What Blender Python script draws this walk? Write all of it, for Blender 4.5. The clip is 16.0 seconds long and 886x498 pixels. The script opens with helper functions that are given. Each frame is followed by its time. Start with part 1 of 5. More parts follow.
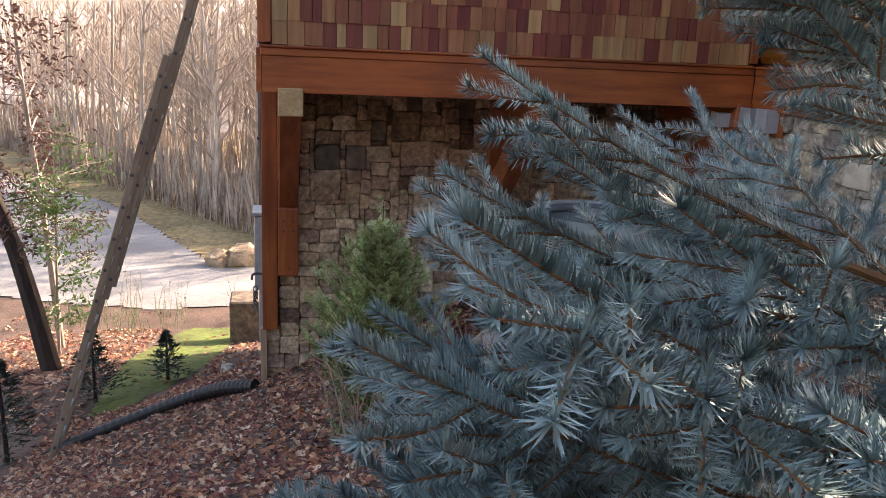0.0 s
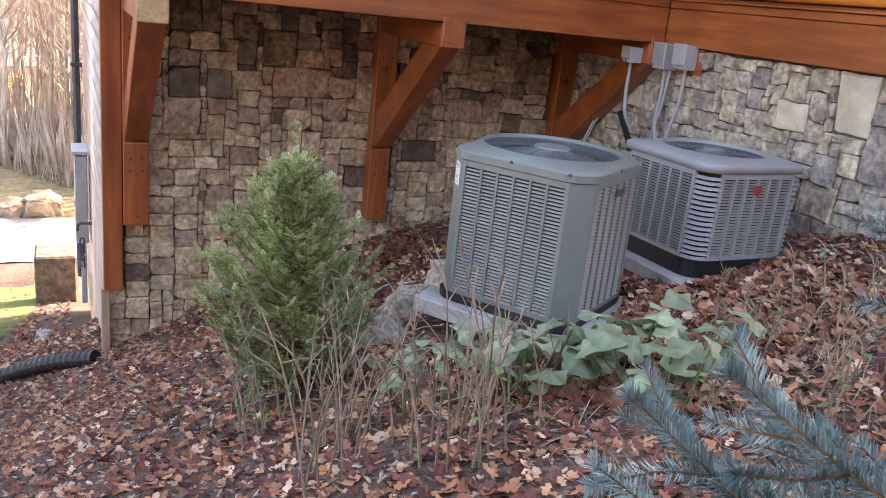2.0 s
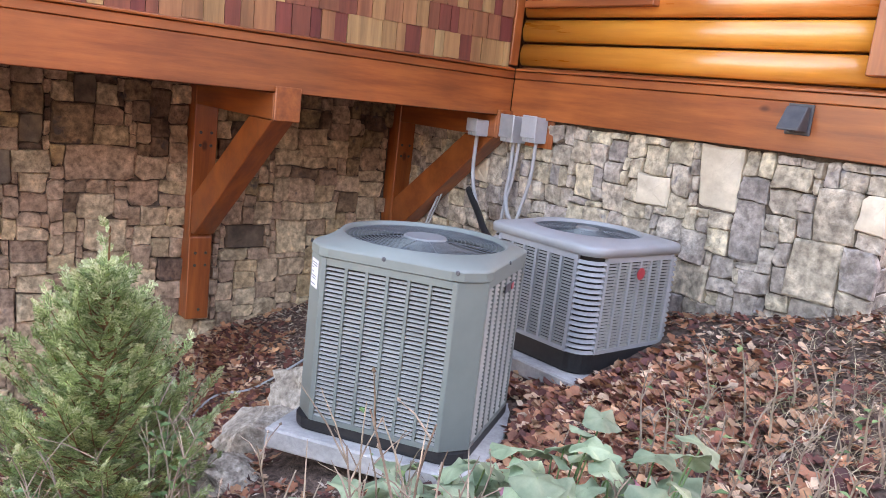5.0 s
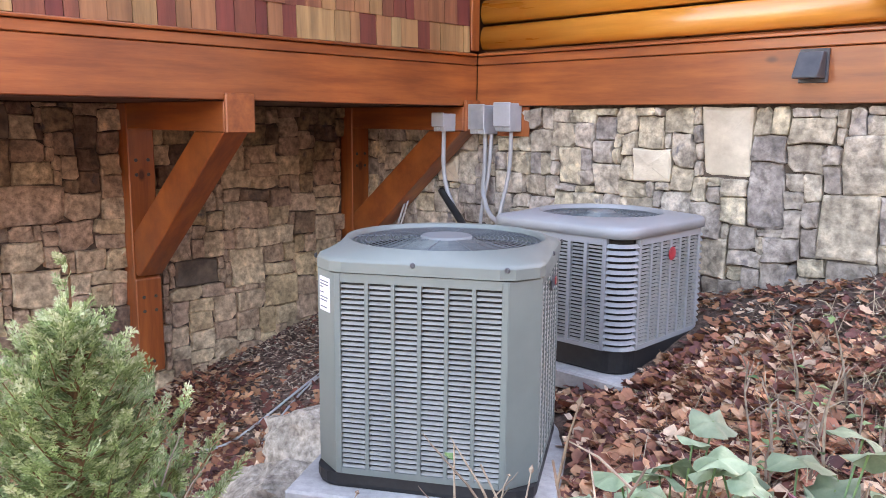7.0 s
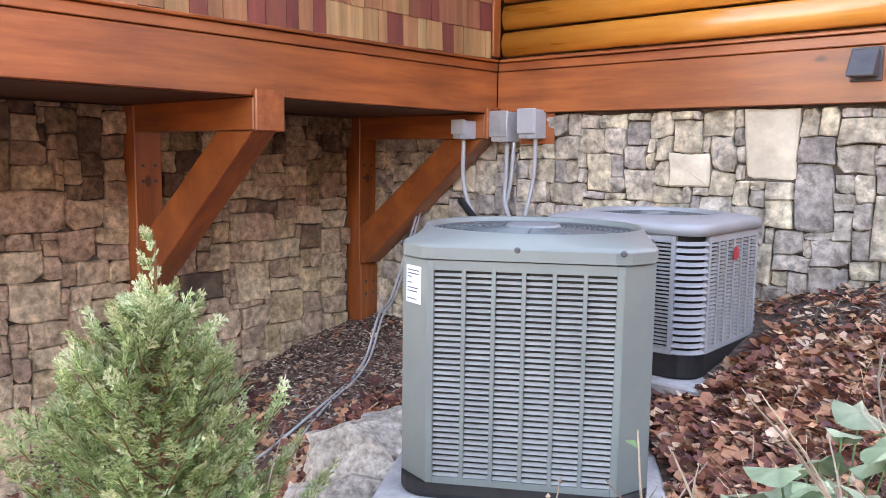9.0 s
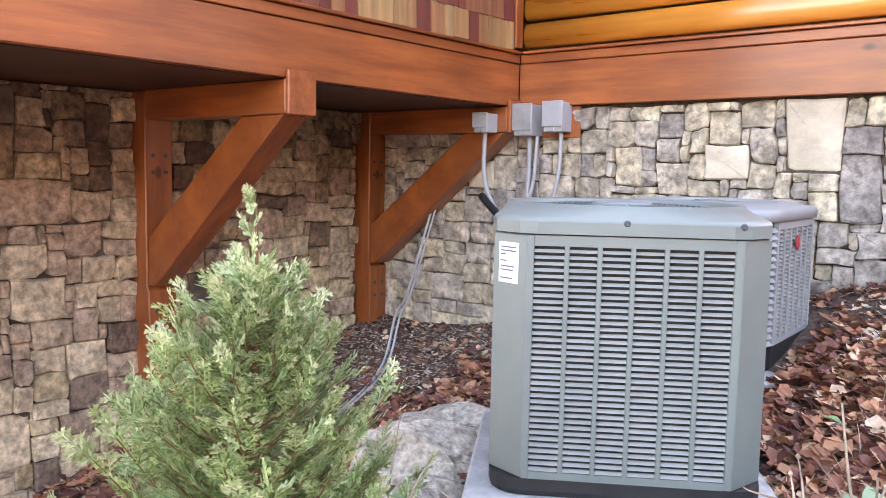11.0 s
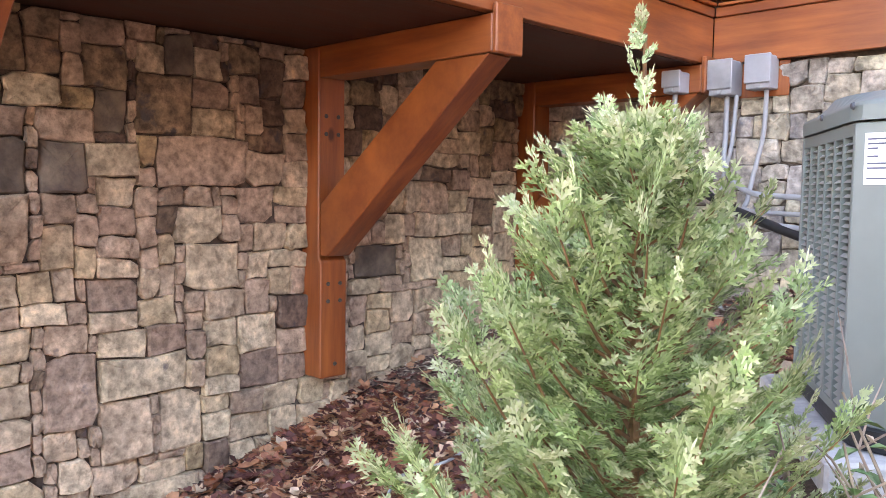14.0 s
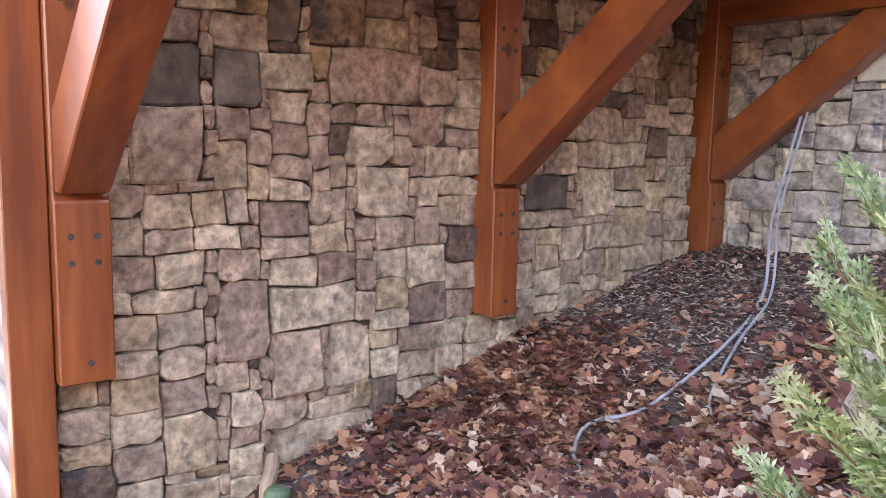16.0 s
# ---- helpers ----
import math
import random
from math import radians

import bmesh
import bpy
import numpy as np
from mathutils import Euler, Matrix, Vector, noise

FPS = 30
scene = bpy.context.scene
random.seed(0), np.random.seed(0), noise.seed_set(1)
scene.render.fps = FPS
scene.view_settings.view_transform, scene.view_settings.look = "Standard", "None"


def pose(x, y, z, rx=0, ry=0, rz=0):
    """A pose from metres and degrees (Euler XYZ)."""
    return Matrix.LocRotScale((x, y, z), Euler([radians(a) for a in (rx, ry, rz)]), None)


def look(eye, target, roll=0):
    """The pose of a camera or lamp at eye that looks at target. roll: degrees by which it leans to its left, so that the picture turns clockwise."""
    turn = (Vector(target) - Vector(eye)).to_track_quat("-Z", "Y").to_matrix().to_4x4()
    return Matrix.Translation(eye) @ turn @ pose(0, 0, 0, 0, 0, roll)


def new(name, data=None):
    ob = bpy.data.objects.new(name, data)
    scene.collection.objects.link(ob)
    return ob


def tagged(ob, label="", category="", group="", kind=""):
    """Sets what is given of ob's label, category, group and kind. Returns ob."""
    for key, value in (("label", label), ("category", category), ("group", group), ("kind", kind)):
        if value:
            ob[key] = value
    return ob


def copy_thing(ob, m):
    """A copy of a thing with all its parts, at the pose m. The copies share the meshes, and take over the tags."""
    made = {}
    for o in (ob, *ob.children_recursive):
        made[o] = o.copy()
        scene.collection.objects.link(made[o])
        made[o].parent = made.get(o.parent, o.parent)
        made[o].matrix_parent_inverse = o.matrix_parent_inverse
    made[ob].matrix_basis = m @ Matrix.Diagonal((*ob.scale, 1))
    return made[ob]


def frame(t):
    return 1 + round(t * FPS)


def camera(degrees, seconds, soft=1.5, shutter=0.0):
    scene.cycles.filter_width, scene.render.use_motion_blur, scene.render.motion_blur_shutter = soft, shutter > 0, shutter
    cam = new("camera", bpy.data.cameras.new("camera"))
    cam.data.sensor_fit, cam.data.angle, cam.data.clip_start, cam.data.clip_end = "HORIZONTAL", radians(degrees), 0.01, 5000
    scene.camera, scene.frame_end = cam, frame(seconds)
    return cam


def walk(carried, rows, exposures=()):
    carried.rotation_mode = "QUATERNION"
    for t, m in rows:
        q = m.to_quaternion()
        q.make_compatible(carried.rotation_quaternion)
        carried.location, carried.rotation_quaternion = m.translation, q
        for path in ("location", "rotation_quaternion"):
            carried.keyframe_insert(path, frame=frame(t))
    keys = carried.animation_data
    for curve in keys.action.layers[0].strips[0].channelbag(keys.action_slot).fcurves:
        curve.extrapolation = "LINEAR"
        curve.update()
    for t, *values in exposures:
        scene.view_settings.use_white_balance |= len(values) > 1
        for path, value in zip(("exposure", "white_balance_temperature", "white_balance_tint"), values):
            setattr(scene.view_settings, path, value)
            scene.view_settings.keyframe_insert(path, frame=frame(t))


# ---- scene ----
cam = camera(57.3, 16.0, soft=0.5)
PATH = [
    (0, (5.996, -3.763, 2.186), (4.104, -3.358, 1.682), 2.8),
    (0.5, (5.712, -3.859, 2.076), (3.833, -3.464, 1.516), 4.9),
    (1, (5.479, -4.013, 2.041), (3.629, -3.583, 1.412), 1.9),
    (1.5, (5.208, -4.049, 1.91), (3.378, -3.528, 1.292), 3.9),
    (2, (5.055, -4.129, 1.889), (3.337, -3.287, 1.304), 6.4),
    (2.5, (4.901, -4.104, 1.884), (3.247, -3.169, 1.26), 6.8),
    (3, (4.661, -3.995, 1.91), (2.989, -3.057, 1.342), 5.6),
    (3.5, (4.551, -3.965, 1.916), (2.972, -2.828, 1.453), 6.9),
    (4, (4.524, -4.003, 1.92), (2.984, -2.794, 1.512), 7.1),
    (4.5, (4.455, -4.009, 1.896), (2.913, -2.795, 1.509), 6.9),
    (4.7, (4.41, -4.0, 1.875), (2.873, -2.779, 1.494), 7.0),
    (6.8, (3.768, -3.918, 1.67), (2.359, -2.539, 1.336), 0.6),
    (7, (3.717, -3.922, 1.663), (2.303, -2.543, 1.347), 0.5),
    (7.5, (3.664, -3.987, 1.63), (2.383, -2.475, 1.358), 0.8),
    (8, (3.564, -4.021, 1.607), (2.282, -2.509, 1.344), 0.8),
    (8.5, (3.389, -4.005, 1.559), (2.039, -2.549, 1.318), 0.6),
    (9, (3.276, -4.095, 1.486), (1.94, -2.626, 1.255), 0.8),
    (9.5, (3.1, -4.113, 1.412), (1.693, -2.706, 1.209), 1.5),
    (10, (3.013, -4.16, 1.369), (1.616, -2.743, 1.167), 0.9),
    (10.2, (2.989, -4.184, 1.386), (1.619, -2.744, 1.171), 0.9),
    (12.3, (2.586, -4.213, 1.257), (1.401, -2.607, 1.132), 0.3),
    (12.5, (2.521, -4.188, 1.248), (1.296, -2.612, 1.122), 0.3),
    (13, (2.405, -4.15, 1.214), (1.001, -2.732, 1.086), -0.1),
    (13.5, (2.312, -4.185, 1.139), (0.916, -2.759, 1.009), 0.7),
    (14, (2.217, -4.289, 1.028), (0.799, -2.886, 0.886), 0.8),
    (14.5, (2.149, -4.314, 1.054), (0.634, -3.022, 0.863), 0.7),
    (15, (1.941, -4.298, 0.988), (0.327, -3.137, 0.774), 0.2),
    (15.2, (1.844, -4.301, 0.981), (0.219, -3.155, 0.77), 0.4),
    (15.5, (1.802, -4.288, 0.935), (0.166, -3.157, 0.725), 0.4),
    (16, (1.703, -4.347, 0.882), (0.137, -3.13, 0.619), 1.2),
]
walk(cam, [(t, look(eye, target, roll)) for t, eye, target, roll in PATH],
     [(0, 1.75, 7700, 23), (1.0, 2.1, 7800, 24), (2.0, 2.8, 7900, 25), (3.0, 3.25, 8000, 26), (8.0, 3.55, 8100, 26), (13.0, 3.85, 8100, 25), (14.5, 3.82, 7600, 27), (15.5, 3.32, 7300, 31), (16.0, 3.65, 7500, 31)])

# ---- world, sun ----
SUN_TO = Vector((-0.35, 0.75, 0.55)).normalized()
world = bpy.data.worlds.new("world")
scene.world = world
world.use_nodes = True
wn = world.node_tree
sky = wn.nodes.new("ShaderNodeTexSky")
sky.sky_type, sky.sun_disc = "NISHITA", False
sky.sun_elevation = math.asin(SUN_TO.z)
sky.sun_rotation = math.atan2(SUN_TO.x, SUN_TO.y)
sky.dust_density, sky.air_density = 3.0, 1.2
wn.links.new(sky.outputs[0], wn.nodes["Background"].inputs[0])
wn.nodes["Background"].inputs[1].default_value = 0.15
sun_data = bpy.data.lights.new("sun", "SUN")
sun_data.energy, sun_data.angle, sun_data.color = 4.0, radians(0.6), (1.0, 0.9, 0.76)
sun = new("sun", sun_data)
sun.matrix_world = look(SUN_TO * 30, (0, 0, 0))


# ---- helpers of this scene ----
def part(name, bm, material, parent=None, label=""):
    me = bpy.data.meshes.new(name)
    bm.to_mesh(me)
    bm.free()
    me.materials.append(material)
    ob = new(name, me)
    if parent:
        ob.parent = parent
    if label:
        tagged(ob, label)
    return ob


def raw(name, verts, faces, material, parent=None, label="", smooth=False):
    me = bpy.data.meshes.new(name)
    me.from_pydata([tuple(v) for v in verts], [], [tuple(f) for f in faces])
    me.update()
    me.materials.append(material)
    if smooth:
        me.polygons.foreach_set("use_smooth", [True] * len(me.polygons))
    ob = new(name, me)
    if parent:
        ob.parent = parent
    if label:
        tagged(ob, label)
    return ob


def thing(name, m, label, category, group="", kind=""):
    ob = new(name)
    ob.matrix_world = m
    return tagged(ob, label, category, group, kind)


def add_box(bm, lo, hi, bevel=0.0, m=None):
    lo, hi = Vector(lo), Vector(hi)
    geo = bmesh.ops.create_cube(bm, size=1.0)["verts"]
    for v in geo:
        v.co = Vector((lo[i] + (v.co[i] + 0.5) * (hi[i] - lo[i]) for i in range(3)))
    if bevel:
        es = list({e for v in geo for e in v.link_edges})
        out = bmesh.ops.bevel(bm, geom=es, offset=bevel, segments=1, affect="EDGES", profile=0.5)
        geo = list({v for f in out["faces"] for v in f.verts} | {v for v in geo if v.is_valid})
    if m is not None:
        bmesh.ops.transform(bm, matrix=m, verts=geo)
    return geo


def box(lo, hi, bevel=0.0):
    bm = bmesh.new()
    add_box(bm, lo, hi, bevel)
    return bm


def prism(poly, axis, a, b, bevel=0.0):
    """Extrude a 2D polygon along an axis from a to b. The polygon lies in the two other axes, in cyclic order."""
    bm = bmesh.new()
    order = {"x": lambda p, d: (d, p[0], p[1]), "y": lambda p, d: (p[0], d, p[1]), "z": lambda p, d: (p[0], p[1], d)}[axis]
    va = [bm.verts.new(order(p, a)) for p in poly]
    vb = [bm.verts.new(order(p, b)) for p in poly]
    bm.faces.new(va)
    bm.faces.new(vb)
    n = len(poly)
    for i in range(n):
        bm.faces.new((va[i], va[(i + 1) % n], vb[(i + 1) % n], vb[i]))
    bmesh.ops.recalc_face_normals(bm, faces=bm.faces)
    if bevel:
        bmesh.ops.bevel(bm, geom=list(bm.edges), offset=bevel, segments=1, affect="EDGES", profile=0.5)
    return bm


def tube_data(points, radius, sides=8, ridges=None, close=True):
    """Vertices and faces of a tube along points. radius: one number, or one a point."""
    pts = [Vector(p) for p in points]
    n = len(pts)
    rad = [radius] * n if isinstance(radius, (int, float)) else list(radius)
    verts, faces = [], []
    side = None
    for i, p in enumerate(pts):
        d = (pts[min(i + 1, n - 1)] - pts[max(i - 1, 0)])
        d = d.normalized() if d.length > 1e-9 else Vector((0, 0, 1))
        if side is None:
            side = d.orthogonal().normalized()
        else:
            side = (side - d * side.dot(d))
            side = side.normalized() if side.length > 1e-6 else d.orthogonal().normalized()
        up = d.cross(side)
        for k in range(sides):
            a = 2 * math.pi * k / sides
            verts.append(p + (side * math.cos(a) + up * math.sin(a)) * rad[i])
    for i in range(n - 1):
        for k in range(sides):
            a, b = i * sides + k, i * sides + (k + 1) % sides
            faces.append((a, b, b + sides, a + sides))
    if close:
        faces.append(tuple(range(sides - 1, -1, -1)))
        faces.append(tuple((n - 1) * sides + k for k in range(sides)))
    return verts, faces


def bezier(points, steps=8):
    """A smooth Catmull-Rom line through points."""
    p = [Vector(q) for q in points]
    p = [p[0] * 2 - p[1]] + p + [p[-1] * 2 - p[-2]]
    out = []
    for i in range(1, len(p) - 2):
        for s in range(steps):
            t = s / steps
            a, b, c, d = p[i - 1], p[i], p[i + 1], p[i + 2]
            out.append(0.5 * ((2 * b) + (c - a) * t + (2 * a - 5 * b + 4 * c - d) * t * t + (3 * b - 3 * c + d - a) * t ** 3))
    out.append(p[-2])
    return out


class Soup:
    """Gathers many small shapes into one mesh."""

    def __init__(self):
        self.v, self.f = [], []

    def add(self, verts, faces):
        k = len(self.v)
        self.v.extend(verts)
        self.f.extend(tuple(i + k for i in f) for f in faces)

    def make(self, name, material, parent=None, label="", smooth=False):
        return raw(name, self.v, self.f, material, parent, label, smooth)


# ---- materials ----
def mat(name, c1, c2, scale=10.0, stretch=(1, 1, 1), rough=0.7, bump=0.2, metal=0.0, spread=0.0, island=0.0, stain=0.25, stain_scale=1.2,
        knots=0.0, tint=None, detail=5.0, coat=0.0, lo=0.35, hi=0.68, rand_ramp=None, trans=0.0, spots=None):
    m = bpy.data.materials.new(name)
    m.use_nodes = True
    t = m.node_tree
    n, l = t.nodes, t.links
    bsdf = n["Principled BSDF"]
    co = n.new("ShaderNodeTexCoord")
    mp = n.new("ShaderNodeMapping")
    mp.inputs["Scale"].default_value = stretch
    l.new(co.outputs["Object"], mp.inputs[0])
    no = n.new("ShaderNodeTexNoise")
    no.inputs["Scale"].default_value, no.inputs["Detail"].default_value = scale, detail
    no.inputs["Roughness"].default_value = 0.62
    l.new(mp.outputs[0], no.inputs["Vector"])
    ramp = n.new("ShaderNodeValToRGB")
    ramp.color_ramp.elements[0].position, ramp.color_ramp.elements[1].position = lo, hi
    ramp.color_ramp.elements[0].color, ramp.color_ramp.elements[1].color = (*c1, 1), (*c2, 1)
    l.new(no.outputs[0], ramp.inputs[0])
    col = ramp.outputs[0]

    def mix(kind, fac, a, b):
        x = n.new("ShaderNodeMix")
        x.data_type, x.blend_type = "RGBA", kind
        for sock, val in ((x.inputs[0], fac), (x.inputs[6], a), (x.inputs[7], b)):
            if isinstance(val, (int, float)):
                sock.default_value = val
            elif isinstance(val, tuple):
                sock.default_value = (*val, 1)
            else:
                l.new(val, sock)
        return x.outputs[2]

    def value(op, a, b):
        x = n.new("ShaderNodeMath")
        x.operation = op
        for sock, val in ((x.inputs[0], a), (x.inputs[1], b)):
            if isinstance(val, (int, float)):
                sock.default_value = val
            else:
                l.new(val, sock)
        return x.outputs[0]

    rnd = None
    if spread or rand_ramp:
        info = n.new("ShaderNodeObjectInfo")
        rnd = info.outputs["Random"]
    if island:
        geo = n.new("ShaderNodeNewGeometry")
        rnd = geo.outputs["Random Per Island"]
    if rand_ramp:
        rr = n.new("ShaderNodeValToRGB")
        rr.color_ramp.interpolation = "LINEAR"
        el = rr.color_ramp.elements
        while len(el) < len(rand_ramp):
            el.new(0.5)
        for i, (p, c) in enumerate(rand_ramp):
            el[i].position, el[i].color = p, (*c, 1)
        l.new(rnd, rr.inputs[0])
        col = mix("MULTIPLY", 1.0, rr.outputs[0], col)
    if spread or island:
        amount = spread or island
        k = value("MULTIPLY_ADD", value("FRACT", value("MULTIPLY", rnd, 7.31), 0), 2 * amount)
        k.node.inputs[2].default_value = 1 - amount
        hs = n.new("ShaderNodeHueSaturation")
        l.new(k, hs.inputs["Value"])
        hue = value("MULTIPLY_ADD", rnd, 0.03)
        hue.node.inputs[2].default_value = 0.485
        l.new(hue, hs.inputs["Hue"])
        l.new(col, hs.inputs["Color"])
        col = hs.outputs[0]
    if stain:
        n2 = n.new("ShaderNodeTexNoise")
        n2.inputs["Scale"].default_value, n2.inputs["Detail"].default_value = stain_scale, 4
        l.new(co.outputs["Object"], n2.inputs["Vector"])
        r2 = n.new("ShaderNodeValToRGB")
        r2.color_ramp.elements[0].position, r2.color_ramp.elements[1].position = 0.38, 0.62
        d = 1 - stain
        r2.color_ramp.elements[0].color, r2.color_ramp.elements[1].color = (d, d, d, 1), (1, 1, 1, 1)
        l.new(n2.outputs[0], r2.inputs[0])
        col = mix("MULTIPLY", 1.0, col, r2.outputs[0])
    if knots:
        vo = n.new("ShaderNodeTexVoronoi")
        vo.inputs["Scale"].default_value = knots
        mk = n.new("ShaderNodeMapping")
        mk.inputs["Scale"].default_value = tuple(0.55 if s < 0.9 else 1.0 for s in stretch)
        l.new(co.outputs["Object"], mk.inputs[0])
        l.new(mk.outputs[0], vo.inputs["Vector"])
        rk = n.new("ShaderNodeValToRGB")
        rk.color_ramp.elements[0].position, rk.color_ramp.elements[1].position = 0.025, 0.05
        rk.color_ramp.elements[0].color, rk.color_ramp.elements[1].color = (0.32, 0.26, 0.25, 1), (1, 1, 1, 1)
        l.new(vo.outputs["Distance"], rk.inputs[0])
        col = mix("MULTIPLY", 1.0, col, rk.outputs[0])
    if spots:
        c3, sc, edge = spots
        n3 = n.new("ShaderNodeTexNoise")
        n3.inputs["Scale"].default_value, n3.inputs["Detail"].default_value = sc, 6
        l.new(co.outputs["Object"], n3.inputs["Vector"])
        r3 = n.new("ShaderNodeValToRGB")
        r3.color_ramp.elements[0].position, r3.color_ramp.elements[1].position = edge, edge + 0.08
        l.new(n3.outputs[0], r3.inputs[0])
        col = mix("MIX", r3.outputs[0], col, c3)
    l.new(col, bsdf.inputs["Base Color"])
    rg = value("MULTIPLY_ADD", no.outputs[0], 0.25)
    rg.node.inputs[2].default_value = rough - 0.12
    l.new(rg, bsdf.inputs["Roughness"])
    bsdf.inputs["Metallic"].default_value = metal
    bsdf.inputs["Coat Weight"].default_value = coat
    bsdf.inputs["Coat Roughness"].default_value = 0.2
    if trans:
        bsdf.inputs["Subsurface Weight"].default_value = 0.0
        tr = n.new("ShaderNodeBsdfTranslucent")
        l.new(col, tr.inputs[0])
        ms = n.new("ShaderNodeMixShader")
        ms.inputs[0].default_value = trans
        l.new(bsdf.outputs[0], ms.inputs[1])
        l.new(tr.outputs[0], ms.inputs[2])
        l.new(ms.outputs[0], n["Material Output"].inputs[0])
    if bump:
        bp = n.new("ShaderNodeBump")
        bp.inputs["Strength"].default_value, bp.inputs["Distance"].default_value = bump, 0.02
        l.new(no.outputs[0], bp.inputs["Height"])
        l.new(bp.outputs[0], bsdf.inputs["Normal"])
    return m


STAIN_A, STAIN_B = (0.25, 0.058, 0.014), (0.46, 0.130, 0.030)
wood_x = mat("stained_wood_along_x", STAIN_A, STAIN_B, 14, (0.10, 1, 1), 0.5, 0.12, knots=2.0, coat=0.55, stain=0.3)
wood_y = mat("stained_wood_along_y", STAIN_A, STAIN_B, 14, (1, 0.10, 1), 0.5, 0.12, knots=1.8, coat=0.55, stain=0.3)
wood_z = mat("stained_wood_upright", STAIN_A, STAIN_B, 14, (1, 1, 0.10), 0.5, 0.12, knots=2.0, coat=0.55, stain=0.3)
wood_log = mat("varnished_log", (0.56, 0.165, 0.020), (0.80, 0.31, 0.055), 12, (0.08, 1, 1), 0.30, 0.08, knots=2.6, coat=1.0, stain=0.25, spread=0.12)
# end-wall logs: the sheen of the sky is painted as a pale base colour
log_pale = mat("log_with_sky_sheen", (0.40, 0.32, 0.27), (0.58, 0.49, 0.43), 12, (0.08, 1, 1), 0.35, 0.08, knots=2.6, coat=0.8, stain=0.2, spread=0.1)
# dark brown board, lowered further to deepen the shade under the bay
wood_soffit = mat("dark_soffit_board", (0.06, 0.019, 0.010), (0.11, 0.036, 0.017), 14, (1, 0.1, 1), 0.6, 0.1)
wood_bare = mat("bare_end_grain", (0.40, 0.28, 0.13), (0.58, 0.43, 0.22), 30, (1, 1, 1), 0.75, 0.2, knots=6.0)
wood_pale = mat("weathered_pale_board", (0.35, 0.24, 0.15), (0.52, 0.38, 0.25), 20, (1, 1, 0.1), 0.75, 0.15)
shingle_mat = mat("cedar_shingle", (0.62, 0.58, 0.55), (1.05, 1.0, 0.95), 22, (1, 1, 0.06), 0.65, 0.25, spread=0.16, stain=0.2,
                  rand_ramp=[(0.0, (0.20, 0.060, 0.038)), (0.3, (0.27, 0.09, 0.05)), (0.6, (0.36, 0.15, 0.075)), (0.85, (0.46, 0.25, 0.12)), (1.0, (0.56, 0.36, 0.19))])
stone_a = mat("fieldstone_brown", (0.50, 0.46, 0.43), (1.36, 1.30, 1.24), 24, (1, 1, 1), 0.9, 1.0, detail=11, spread=0.14, stain=0.34, stain_scale=9.0,
              rand_ramp=[(0.0, (0.34, 0.27, 0.20)), (0.15, (0.50, 0.40, 0.285)), (0.40, (0.62, 0.505, 0.36)), (0.75, (0.70, 0.59, 0.43)), (1.0, (0.58, 0.43, 0.285))], spots=((0.18, 0.15, 0.135), 9.0, 0.70))
# grey stone, made paler to carry the open light on the log-side wall
stone_b = mat("fieldstone_grey_lit", (0.45, 0.43, 0.41), (1.30, 1.26, 1.20), 20, (1, 1, 1), 0.9, 1.0, detail=11, spread=0.12, stain=0.42, stain_scale=9.0,
              rand_ramp=[(0.0, (0.46, 0.43, 0.40)), (0.3, (0.56, 0.515, 0.455)), (0.6, (0.63, 0.565, 0.475)), (0.85, (0.70, 0.61, 0.485)), (1.0, (0.78, 0.69, 0.55))], spots=((0.20, 0.19, 0.20), 9.0, 0.66))
# dark stones for the wall top: umber stone plus the soffit's shade in colour
stone_shade = mat("fieldstone_umber_shaded", (0.42, 0.38, 0.36), (1.34, 1.26, 1.18), 24, (1, 1, 1), 0.9, 1.0, detail=11, spread=0.2, stain=0.45, stain_scale=9.0,
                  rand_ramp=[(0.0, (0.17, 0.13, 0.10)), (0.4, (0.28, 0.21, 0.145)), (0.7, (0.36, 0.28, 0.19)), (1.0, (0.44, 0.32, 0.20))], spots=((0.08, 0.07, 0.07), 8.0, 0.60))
stone_pale = mat("pale_cream_stone", (0.60, 0.52, 0.40), (0.78, 0.70, 0.56), 9, rough=0.88, bump=0.7, stain=0.2, stain_scale=5)
stone_dark = mat("dark_brown_stone", (0.10, 0.08, 0.065), (0.27, 0.21, 0.15), 9, rough=0.85, bump=0.8, stain=0.4, stain_scale=5)
mortar = mat("recessed_mortar", (0.06, 0.045, 0.034), (0.17, 0.13, 0.10), 30, rough=0.95, bump=0.4)
rock_mat = mat("ledge_rock", (0.30, 0.26, 0.21), (0.78, 0.71, 0.60), 34, detail=11, rough=0.9, bump=1.0, stain=0.35, stain_scale=4, spots=((0.10, 0.09, 0.07), 6.0, 0.60))
concrete = mat("concrete_pad", (0.40, 0.40, 0.39), (0.52, 0.52, 0.50), 40, rough=0.9, bump=0.25, stain=0.3, stain_scale=4)
ac_paint = mat("grey_green_enamel", (0.165, 0.20, 0.19), (0.19, 0.225, 0.21), 5, rough=0.42, bump=0.02, stain=0.12, stain_scale=3)
ac_paint_lt = mat("light_grey_enamel", (0.28, 0.30, 0.31), (0.315, 0.335, 0.345), 5, rough=0.45, bump=0.02, stain=0.12, stain_scale=3)
ac_louver = mat("louver_enamel", (0.27, 0.285, 0.27), (0.33, 0.34, 0.315), 5, rough=0.45, bump=0.02, stain=0.15, stain_scale=4)
